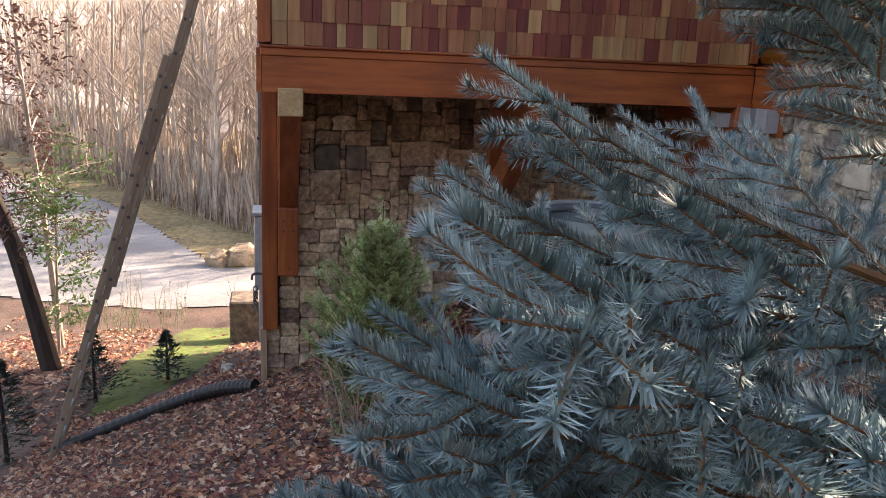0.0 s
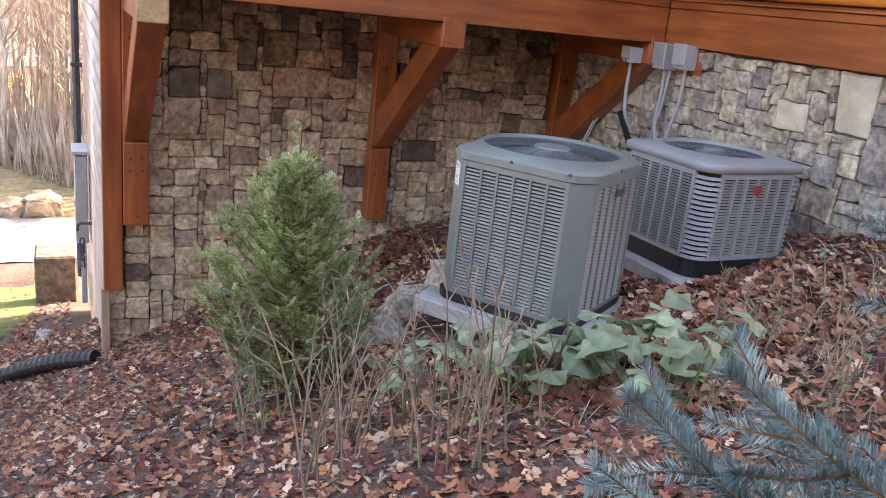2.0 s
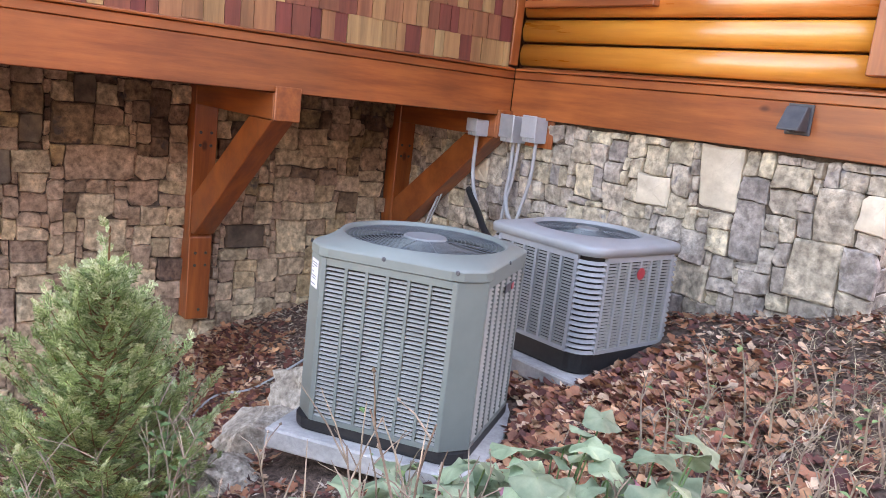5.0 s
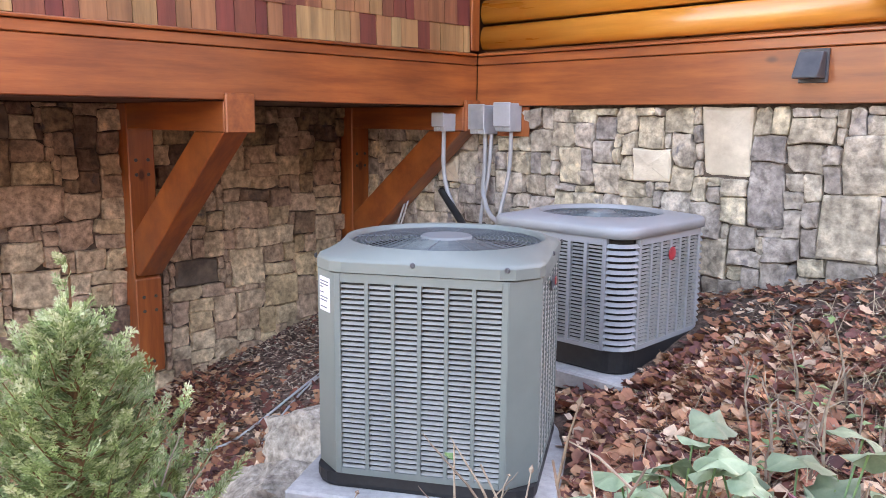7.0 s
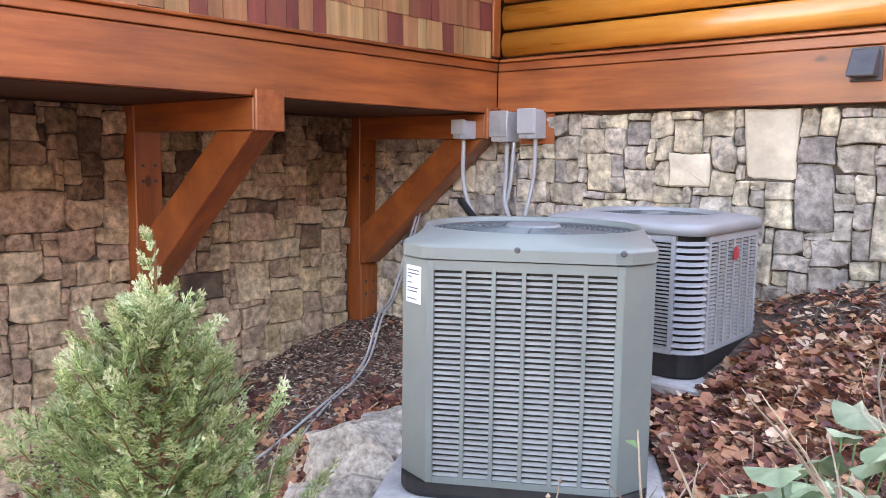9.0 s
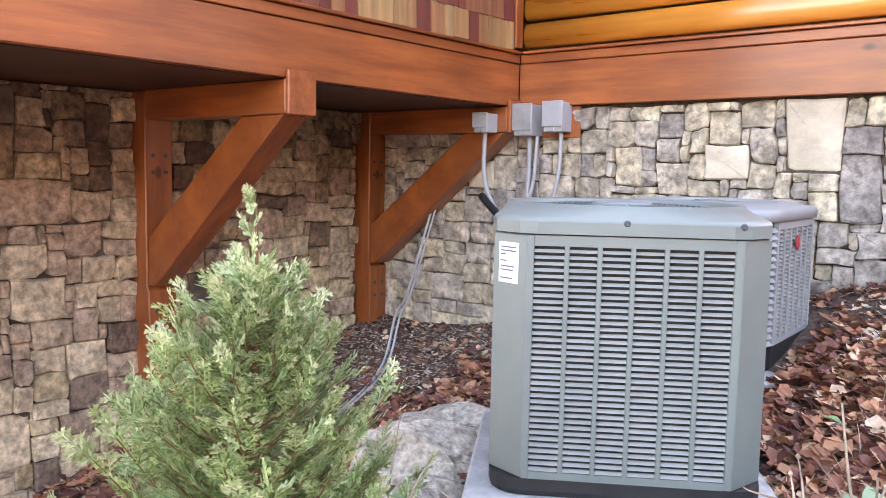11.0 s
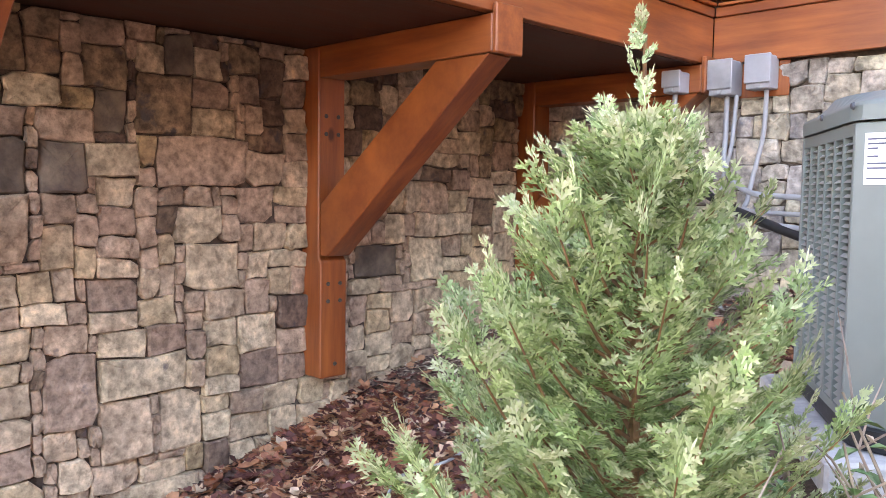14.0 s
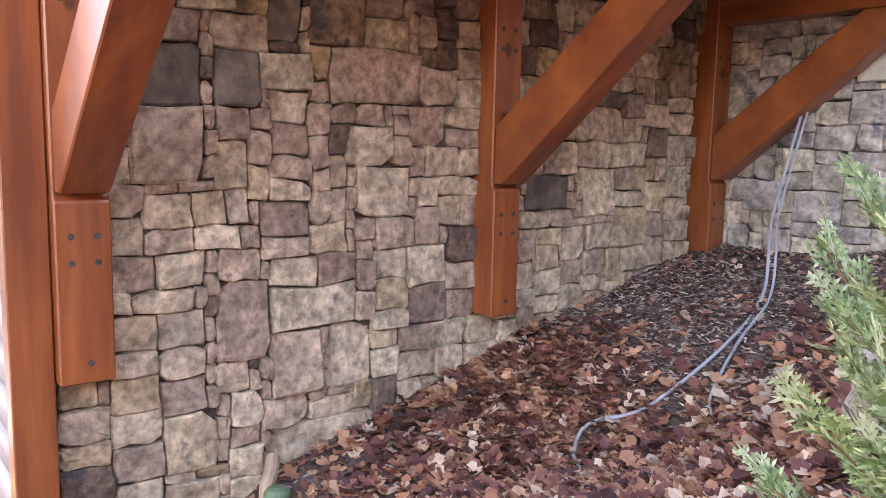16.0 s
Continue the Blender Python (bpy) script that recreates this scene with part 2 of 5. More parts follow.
# near-black stands for the shade inside the units, behind louvres and fan
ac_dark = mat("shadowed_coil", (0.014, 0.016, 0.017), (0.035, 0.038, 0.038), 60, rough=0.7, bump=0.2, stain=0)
black_plastic = mat("black_plastic", (0.012, 0.013, 0.015), (0.025, 0.026, 0.028), 30, rough=0.5, bump=0.05, stain=0.2)
grille_mat = mat("dark_blue_grey_wire", (0.10, 0.128, 0.145), (0.14, 0.168, 0.185), 20, rough=0.45, bump=0.0, stain=0, metal=0.3)
hub_mat = mat("fan_hub_grey", (0.18, 0.205, 0.215), (0.23, 0.255, 0.265), 10, rough=0.5, bump=0.0, stain=0.15)
red_badge = mat("red_badge", (0.30, 0.02, 0.03), (0.42, 0.04, 0.05), 10, rough=0.35, bump=0, stain=0)
white_label = mat("white_label", (0.78, 0.79, 0.80), (0.84, 0.84, 0.85), 10, rough=0.5, bump=0, stain=0.05)
ink = mat("label_ink", (0.05, 0.06, 0.10), (0.12, 0.13, 0.2), 10, rough=0.5, bump=0, stain=0)
pvc = mat("grey_pvc", (0.36, 0.375, 0.39), (0.44, 0.45, 0.465), 8, rough=0.45, bump=0.03, stain=0.15)
steel = mat("galvanised_steel", (0.42, 0.44, 0.45), (0.54, 0.56, 0.57), 12, rough=0.4, bump=0.02, metal=0.5, stain=0.15)
vent_mat = mat("dark_grey_vent", (0.05, 0.055, 0.065), (0.09, 0.095, 0.105), 10, rough=0.5, bump=0.02, stain=0.1)
glass_mat = mat("dark_window_glass", (0.010, 0.013, 0.016), (0.02, 0.024, 0.028), 2, rough=0.14, bump=0, stain=0)
earth = mat("leaf_mould_soil", (0.045, 0.028, 0.022), (0.25, 0.165, 0.125), 34, rough=0.95, bump=0.9, stain=0.4, stain_scale=1.3, lo=0.3, hi=0.72)
grass_mat = mat("lawn_grass", (0.06, 0.10, 0.015), (0.19, 0.23, 0.05), 9, rough=0.9, bump=0.5, stain=0.35, stain_scale=0.7)
dry_grass = mat("dry_verge", (0.22, 0.17, 0.075), (0.42, 0.33, 0.17), 6, rough=0.95, bump=0.4, stain=0.3, stain_scale=0.6)
asphalt = mat("driveway_asphalt", (0.26, 0.255, 0.25), (0.36, 0.355, 0.345), 14, rough=0.9, bump=0.2, stain=0.25, stain_scale=0.5)
bark = mat("tree_bark", (0.36, 0.31, 0.25), (0.62, 0.55, 0.47), 9, (1, 1, 0.2), 0.9, 0.8, spread=0.25)
bark_dark = mat("dark_bark", (0.035, 0.026, 0.022), (0.08, 0.06, 0.05), 12, (1, 1, 0.2), 0.9, 0.8)
twig_mat = mat("winter_twigs", (0.38, 0.31, 0.25), (0.58, 0.50, 0.42), 6, rough=0.9, bump=0, island=0.25, stain=0.2)
cane_mat = mat("dry_cane", (0.16, 0.12, 0.088), (0.34, 0.27, 0.205), 20, rough=0.85, bump=0.1, spread=0.3, stain=0)
leaf_mat = mat("dead_oak_leaf", (0.72, 0.68, 0.65), (1.15, 1.1, 1.05), 30, rough=0.7, bump=0.15, island=0.3, stain=0, trans=0.12,
               rand_ramp=[(0.0, (0.09, 0.040, 0.034)), (0.3, (0.22, 0.085, 0.058)), (0.58, (0.40, 0.17, 0.095)), (0.82, (0.54, 0.29, 0.18)), (1.0, (0.66, 0.50, 0.40))])
mulch_mat = mat("mulch_chip", (0.6, 0.58, 0.55), (1.05, 1.0, 0.95), 30, rough=0.9, bump=0.1, island=0.3, stain=0,
                rand_ramp=[(0.0, (0.05, 0.03, 0.025)), (0.5, (0.20, 0.125, 0.10)), (0.8, (0.40, 0.30, 0.25)), (1.0, (0.62, 0.55, 0.48))])
needle_mat = mat("blue_spruce_needles", (0.075, 0.155, 0.16), (0.385, 0.55, 0.555), 9, rough=0.6, bump=0, island=0.4, stain=0.4, stain_scale=6)
spruce_wood = mat("spruce_twig", (0.16, 0.075, 0.03), (0.30, 0.15, 0.06), 30, rough=0.8, bump=0.2, stain=0.2)
thuja_mat = mat("arborvitae_sprays", (0.6, 0.6, 0.55), (1.1, 1.1, 1.05), 7, rough=0.55, bump=0, island=0.3, stain=0.25, stain_scale=9, trans=0.3,
                rand_ramp=[(0.0, (0.16, 0.27, 0.09)), (0.35, (0.33, 0.47, 0.19)), (0.75, (0.54, 0.66, 0.33)), (1.0, (0.74, 0.80, 0.48))])
thuja_tip = mat("arborvitae_pale_tips", (0.75, 0.75, 0.7), (1.1, 1.1, 1.05), 7, rough=0.55, bump=0, island=0.18, stain=0.15, stain_scale=9, trans=0.35,
                rand_ramp=[(0.0, (0.34, 0.46, 0.21)), (0.5, (0.58, 0.66, 0.38)), (1.0, (0.84, 0.84, 0.60))])
leafy_green = mat("perennial_leaf", (0.18, 0.27, 0.16), (0.34, 0.43, 0.28), 14, rough=0.55, bump=0.2, spread=0.25, stain=0.25, stain_scale=9, trans=0.2)
red_leaf = mat("magenta_leaf", (0.26, 0.08, 0.13), (0.40, 0.17, 0.23), 14, rough=0.6, bump=0.2, stain=0.2, stain_scale=9, trans=0.2)
small_green = mat("small_green_leaf", (0.06, 0.14, 0.05), (0.19, 0.29, 0.11), 14, rough=0.6, bump=0, island=0.35, stain=0, trans=0.2)
fir_mat = mat("dark_evergreen", (0.035, 0.075, 0.06), (0.10, 0.16, 0.13), 5, rough=0.7, bump=0, island=0.35, stain=0.3)
brown_leaves = mat("clinging_brown_leaves", (0.10, 0.055, 0.05), (0.22, 0.13, 0.11), 5, rough=0.8, bump=0, island=0.4, stain=0, trans=0.2)
ladder_mat = mat("weathered_fibreglass", (0.24, 0.185, 0.125), (0.36, 0.29, 0.21), 14, (1, 1, 0.1), 0.55, 0.05, stain=0.2)
# distance haze is mixed into this blue-grey, not rendered
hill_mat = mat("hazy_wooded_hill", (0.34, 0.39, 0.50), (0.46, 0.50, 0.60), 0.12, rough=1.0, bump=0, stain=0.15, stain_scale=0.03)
green_plastic = mat("green_plastic", (0.09, 0.16, 0.08), (0.13, 0.21, 0.11), 10, rough=0.5, bump=0.02, stain=0.3)


# ---- terrain ----
def bump2(x, y, cx, cy, r):
    return math.exp(-((x - cx) ** 2 + (y - cy) ** 2) / (r * r))


def smooth01(a, b, v):
    v = min(1.0, max(0.0, (v - a) / (b - a)))
    return v * v * (3 - 2 * v)


def height(x, y):
    """Ground level: a bank that falls away from the inner corner of the house to a flat drive."""
    near = 0.409 + 0.209 * x + 0.184 * y - 0.0043 * x * x - 0.0092 * x * y - 0.0242 * y * y
    near += 0.13 * math.exp(-((x + 1.27) / 0.4) ** 2) * smooth01(-3.5, -2.9, y)
    near -= 0.24 * bump2(x, y, -0.2, -1.9, 0.6)
    near -= 0.20 * bump2(x, y, -0.5, -4.6, 0.9)
    near += 0.13 * bump2(x, y, 1.6, -2.6, 0.55)
    near += 0.12 * bump2(x, y, 2.9, 0.2, 0.6)
    near += 0.15 * bump2(x, y, 3.1, -3.0, 0.8) + 0.18 * bump2(x, y, 4.5, -3.4, 1.0)
    far = max(-4.4, min(2.5, 0.35 + 0.235 * x + 0.22 * y))
    if x < -2:
        far = max(-4.4, min(max(far, -2.2 + 0.25 * (x + 2)), -1.9 + 0.25 * (x + 2)))
    # unseen rises behind the path, added to hold back low sky light
    far += 8.0 * smooth01(8.0, 24.0, x + 0.3 * (y + 4)) + 3.0 * smooth01(-12.0, -26.0, y) * smooth01(-6.0, 2.0, x)
    k = smooth01(4.0, 8.0, math.hypot(x - 1.6, y + 2.6))
    z = near * (1 - k) + far * k
    return z + 0.025 * noise.noise((x * 1.7, y * 1.7, 0)) + 0.012 * noise.noise((x * 6, y * 6, 3))


def ground_sheet():
    """One sheet from the house to the horizon, finer near the walk."""
    def axis(lo, hi, near_lo, near_hi, fine):
        out, v = [], near_lo
        while v < near_hi:
            out.append(v)
            v += fine
        step, v = fine, near_hi
        while v < hi:
            out.append(v)
            step *= 1.22
            v += step
        step, v = fine, near_lo
        while v > lo:
            step *= 1.22
            v -= step
            out.append(v)
        return sorted(out)
    xs, ys = axis(-400, 400, -4.0, 7.0, 0.09), axis(-400, 400, -6.5, 0.6, 0.09)
    verts = [(x, y, height(x, y)) for y in ys for x in xs]
    nx = len(xs)
    faces = [(j * nx + i, j * nx + i + 1, (j + 1) * nx + i + 1, (j + 1) * nx + i) for j in range(len(ys) - 1) for i in range(nx - 1)]
    ob = raw("ground", verts, faces, earth, smooth=True)
    return tagged(ob, "sloping bank of brown leaf mould and soil", "ground", kind="structure")


ground_sheet()


def drape(name, outline, lift, material, label, category, steps=26):
    """A patch of ground cover inside an outline, laid on the terrain."""
    xs, ys = [p[0] for p in outline], [p[1] for p in outline]
    def inside(x, y):
        c = False
        for (x1, y1), (x2, y2) in zip(outline, outline[1:] + outline[:1]):
            if (y1 > y) != (y2 > y) and x < (x2 - x1) * (y - y1) / (y2 - y1) + x1:
                c = not c
        return c
    bm = bmesh.new()
    grid = {}
    dx, dy = (max(xs) - min(xs)) / steps, (max(ys) - min(ys)) / steps
    def vert(i, j):
        if (i, j) not in grid:
            x, y = min(xs) + i * dx, min(ys) + j * dy
            x += dx * 0.3 * noise.noise((x, y, 5))
            y += dy * 0.3 * noise.noise((x, y, 9))
            grid[i, j] = bm.verts.new((x, y, height(x, y) + lift))
        return grid[i, j]
    for i in range(steps):
        for j in range(steps):
            if inside(min(xs) + (i + 0.5) * dx, min(ys) + (j + 0.5) * dy):
                bm.faces.new((vert(i, j), vert(i + 1, j), vert(i + 1, j + 1), vert(i, j + 1)))
    return tagged(part(name, bm, material), label, category, kind="structure")


XW = -1.27          # face of the stone under the bay
YW = 0.05           # face of the stone under the log wall
Y_END = -3.87       # end of the house
X_END = 2.66        # end of the log wall
ZB = 1.75           # underside of the skirt beam

# lawn, drive and verge beyond the house
drape("lawn", [(-3.3, -5.95), (-3.5, -5.4), (-5.3, -5.0), (-7.6, -4.7), (-12.7, -4.35), (-12.7, -5.1), (-11.2, -5.7), (-7.0, -6.15)], 0.012, grass_mat, "green lawn strip lit by the sun", "lawn", 130)
drape("road", [(-13.5, -1), (-13.5, -4.2), (-13.2, -6.5), (-14.0, -9.5), (-18, -16), (-30, -22), (-34, -17), (-29, -13), (-25.8, -10), (-22, -7.9), (-19.6, -6.8), (-16.8, -5.4), (-16.4, -1)], 0.03, asphalt, "pale grey asphalt drive in bright sun", "driveway", 140)
drape("verge_grass", [(-16.4, 4), (-16.4, -4.9), (-16.8, -5.35), (-19.6, -6.75), (-22, -7.85), (-25.8, -9.95), (-29, -12.95), (-34, -16.95), (-44, -20), (-44, 6)], 0.025, dry_grass, "dry straw-coloured grass verge under the trees", "verge", 120)

# ---- house: walls ----
wall_a = tagged(part("wall_west", box((XW - 0.35, Y_END + 0.06, -2.2), (XW - 0.03, YW + 0.4, ZB + 0.02)), mortar), "brown fieldstone foundation wall under the bay", "stone wall", kind="structure")
wall_b = tagged(part("wall_north", box((XW - 0.03, YW + 0.03, -0.6), (X_END - 0.02, YW + 0.4, ZB + 0.02)), mortar), "grey fieldstone foundation wall under the logs", "stone wall", kind="structure")
# reach to x = -8.2 is set so the house shades the ground beside it
tagged(part("wall_end", box((-8.2, Y_END + 0.05, -3.2), (XW - 0.352, Y_END + 0.35, ZB + 0.02)), mortar), "end wall behind log siding", "wall", kind="structure")
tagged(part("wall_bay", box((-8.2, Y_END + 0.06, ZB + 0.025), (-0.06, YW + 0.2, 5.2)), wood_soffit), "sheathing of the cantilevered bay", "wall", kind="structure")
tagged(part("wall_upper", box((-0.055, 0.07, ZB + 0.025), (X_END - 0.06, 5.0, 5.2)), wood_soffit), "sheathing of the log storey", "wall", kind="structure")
tagged(part("wall_east_side", box((X_END - 0.36, YW + 0.405, 0.0), (X_END - 0.02, 5.0, ZB + 0.02)), mortar), "foundation wall round the corner", "stone wall", kind="structure")
# roofs are out of view, added as plain slabs to shut off sky light
tagged(part("roof", prism([(-8.7, 5.2), (0.5, 5.2), (-4.1, 7.4)], "y", Y_END - 0.5, 5.4), wood_soffit), "plain brown roof, unseen, added to block the sky", "roof", kind="structure")
tagged(part("roof", prism([(-0.3, 5.25), (3.1, 5.25), (1.4, 6.2)], "y", -0.4, 5.3), wood_soffit), "plain brown roof over the log wing, unseen, added to block the sky", "roof", kind="structure")
tagged(part("ceiling", box((XW - 0.03, Y_END + 0.06, ZB - 0.004), (-0.05, YW + 0.03, ZB + 0.022)), wood_soffit), "dark brown soffit under the bay, some shade in its colour", "soffit", kind="structure")


def trims():
    """Skirt beams, drip caps and corner boards."""
    def tr(name, bm, m, label):
        tagged(part(name, bm, m), label, "trim", kind="structure")
    tr("trim_beam_bay", box((-0.05, Y_END + 0.02, ZB), (0.0, 0.0, 2.008), 0.004), wood_y, "wide stained skirt beam along the bay")
    tr("trim_band_bay", box((-0.05, Y_END + 0.01, 2.010), (0.012, -0.013, 2.062), 0.004), wood_y, "stained band above the skirt beam")
    tr("trim_cap_bay", prism([(-0.05, 2.064), (0.034, 2.064), (0.038, 2.078), (-0.05, 2.098)], "y", Y_END, -0.036, 0.003), wood_y, "sloped drip cap on the band")
    tr("trim_beam_logs", box((0.002, 0.0, ZB), (X_END, 0.05, 2.008), 0.004), wood_x, "wide stained skirt beam under the logs")
    tr("trim_band_logs", box((0.014, -0.012, 2.010), (X_END, 0.05, 2.062), 0.004), wood_x, "stained band under the logs")
    tr("trim_cap_logs", prism([(-0.036, 2.064), (-0.036, 2.078), (0.05, 2.098), (0.05, 2.064)], "x", 0.04, X_END, 0.003), wood_x, "sloped drip cap under the logs")
    tr("trim_corner_inner", box((-0.055, -0.075, 2.1), (0.018, 0.0, 2.95), 0.004), wood_z, "upright corner board between shingles and logs")
    tr("trim_corner_bay", box((-0.055, Y_END - 0.01, 2.1), (0.02, Y_END + 0.085, 2.95), 0.004), wood_z, "upright corner board at the end of the bay")
    tr("trim_post_end", box((XW - 0.02, Y_END - 0.01, -0.49), (XW + 0.075, Y_END + 0.127, ZB), 0.005), wood_z, "orange stained corner board beside the stone")
    tr("trim_beam_end", box((-0.052, Y_END - 0.02, ZB), (0.0, Y_END + 0.018, 2.008), 0.004), wood_x, "end of the skirt beam")
    tr("trim_beam_return", box((-1.25, Y_END - 0.02, ZB), (-0.054, Y_END + 0.055, 2.06), 0.004), wood_x, "skirt beam returning round the end")
    tr("trim_board_low", box((XW - 0.03, Y_END - 0.03, -1.15), (XW + 0.05, Y_END + 0.03, -0.492), 0.004), wood_pale, "pale weathered board at the foot of the corner")


trims()


def bracket(y0, y1, m, end_material, label, foot):
    """A timber knee bracket: post on the wall, arm under the beam, diagonal brace."""
    th = thing("timber_bracket", m, label, "bracket", "timber brackets")
    w = y1 - y0
    part("post", prism([(XW - 0.1, foot), (-1.14, foot), (-1.14, 0.66), (-1.16, 0.68), (-1.16, ZB - 0.006), (XW - 0.1, ZB - 0.006)], "y", 0, w, 0.006), wood_z, th)
    part("arm", box((-1.158, 0.002, 1.59), (0.002, w - 0.002, ZB - 0.006), 0.005), wood_x, th)
    part("arm_end", box((0.004, 0.0, 1.585), (0.03, w, 1.785), 0.006), end_material, th, "squared beam end")
    part("brace", prism([(-1.158, 0.69), (-1.10, 0.69), (-0.02, 1.588), (-0.33, 1.588), (-1.158, 0.955)], "y", 0.01, w - 0.01, 0.006), wood_brace, th)
    for dz, dy in ((0.545, 0.28), (0.545, 0.74), (0.455, 0.28), (0.455, 0.74), (foot + 0.07, 0.55)):
        bm = bmesh.new()
        bmesh.ops.create_cone(bm, cap_ends=True, segments=12, radius1=0.011, radius2=0.011, depth=0.006)
        bmesh.ops.transform(bm, matrix=pose(-1.1395, dy * w, dz, 0, 90, 0), verts=bm.verts)
        part("bolt_hole", bm, bolt_mat, th, "countersunk bolt")
    for dz, dy in ((1.40, 0.28), (1.40, 0.74), (1.31, 0.28), (1.31, 0.74)):
        bm = bmesh.new()
        bmesh.ops.create_cone(bm, cap_ends=True, segments=12, radius1=0.011, radius2=0.011, depth=0.006)
        bmesh.ops.transform(bm, matrix=pose(-1.1595, dy * w, dz, 0, 90, 0), verts=bm.verts)
        part("bolt_hole", bm, bolt_mat, th, "countersunk bolt")
    return th


wood_brace = mat("stained_wood_diagonal", STAIN_A, STAIN_B, 14, (0.3, 1, 0.3), 0.5, 0.12, knots=2.0, coat=0.55, stain=0.3)
# the shade of each bolt hole is put into this dark disc colour
bolt_mat = mat("bolt_in_shadowed_hole", (0.012, 0.010, 0.010), (0.10, 0.09, 0.085), 150, rough=0.5, bump=0, stain=0)
bracket(-3.74, -3.56, pose(0, -3.74, 0), wood_bare, "stained timber bracket with bare sawn beam end at the house corner", 0.04)
bracket(-1.842, -1.675, pose(0, -1.842, 0), wood_x, "stained timber knee bracket in the middle of the stone wall", 0.055)
bracket(-0.13, 0.032, pose(0, -0.13, 0), wood_x, "stained timber knee bracket standing in the corner", 0.10)


def log_profile(z0, z1, out):
    n = 8
    return [(0.0, z0)] + [(out * (0.35 + 0.65 * math.sin(math.pi * (k + 0.5) / n) ** 0.6), z0 + (z1 - z0) * (k + 0.5) / n) for k in range(n)] + [(0.0, z1)]


def log_siding(name, x0, x1, y, sign, z_from, z_to, label, gaps=(), material=wood_log):
    th = thing(name, pose(0, 0, 0), label, "log siding", kind="structure")
    z, h = z_from, 0.1635
    while z < z_to:
        prof = [(y + sign * d, zz) for d, zz in log_profile(z, z + h - 0.002, 0.055)]
        spans = [(x0, x1)]
        for g0, g1, gz in gaps:
            if z + h > gz:
                spans = [s for a, b in spans for s in ((a, min(b, g0)), (max(a, g1), b)) if s[1] - s[0] > 0.02]
        for a, b in spans:
            bm = prism(prof, "x", a, b)
            for f in bm.faces:
                f.smooth = len(f.verts) == 4
            part("log", bm, material, th)
        z += h


log_siding("log_wall_north", 0.02, X_END - 0.02, 0.06, -1, 2.10, 2.95, "varnished orange half-log siding with knots", [(0.10, 1.12, 2.60)])
log_siding("log_wall_end", -7.0, XW - 0.024, Y_END + 0.045, -1, -2.3, 2.9, "half-log siding on the end wall, pale sky sheen in its colour", (), log_pale)


def window_unit():
    w = tagged(new("window_1"), "stained wooden window in the log wall", "window", kind="structure")
    part("window_sill", box((0.06, -0.05, 2.49), (1.16, 0.06, 2.535), 0.006), wood_x, w)
    for a, b in ((0.10, 0.17), (1.05, 1.12)):
        part("window_frame", box((a, -0.03, 2.537), (b, 0.06, 2.95), 0.005), wood_z, w)
    part("pane", box((0.172, 0.02, 2.537), (1.048, 0.03, 2.95)), glass_mat, w, "dark reflecting glass")


window_unit()
tagged(part("trim_log_end", box((X_END - 0.2, -0.06, 2.15), (X_END + 0.02, 0.055, 2.95), 0.006), wood_z), "upright end board of the log wall", "trim", kind="structure")


def shingles():
    th = thing("shingle_wall", pose(0, 0, 0), "cedar shingle siding in mixed browns on the bay", "shingle siding", kind="structure")
    r = random.Random(5)
    z, row = 2.085, 0
    while z < 2.9:
        y = Y_END + 0.09
        while y < -0.085:
            w = r.uniform(0.065, 0.135)
            w = min(w, -0.082 - y)
            if w > 0.02:
                d = r.uniform(-0.004, 0.004)
                dz = r.uniform(-0.003, 0.003)
                bm = prism([(-0.058, z + dz), (0.012 + d, z + dz), (0.006 + d, z + 0.165), (-0.03, z + 0.19), (-0.058, z + 0.19)], "y", y, y + w - r.uniform(0.002, 0.005))
                part("shingle", bm, shingle_mat, th)
            y += w
        z += 0.165
        row += 1


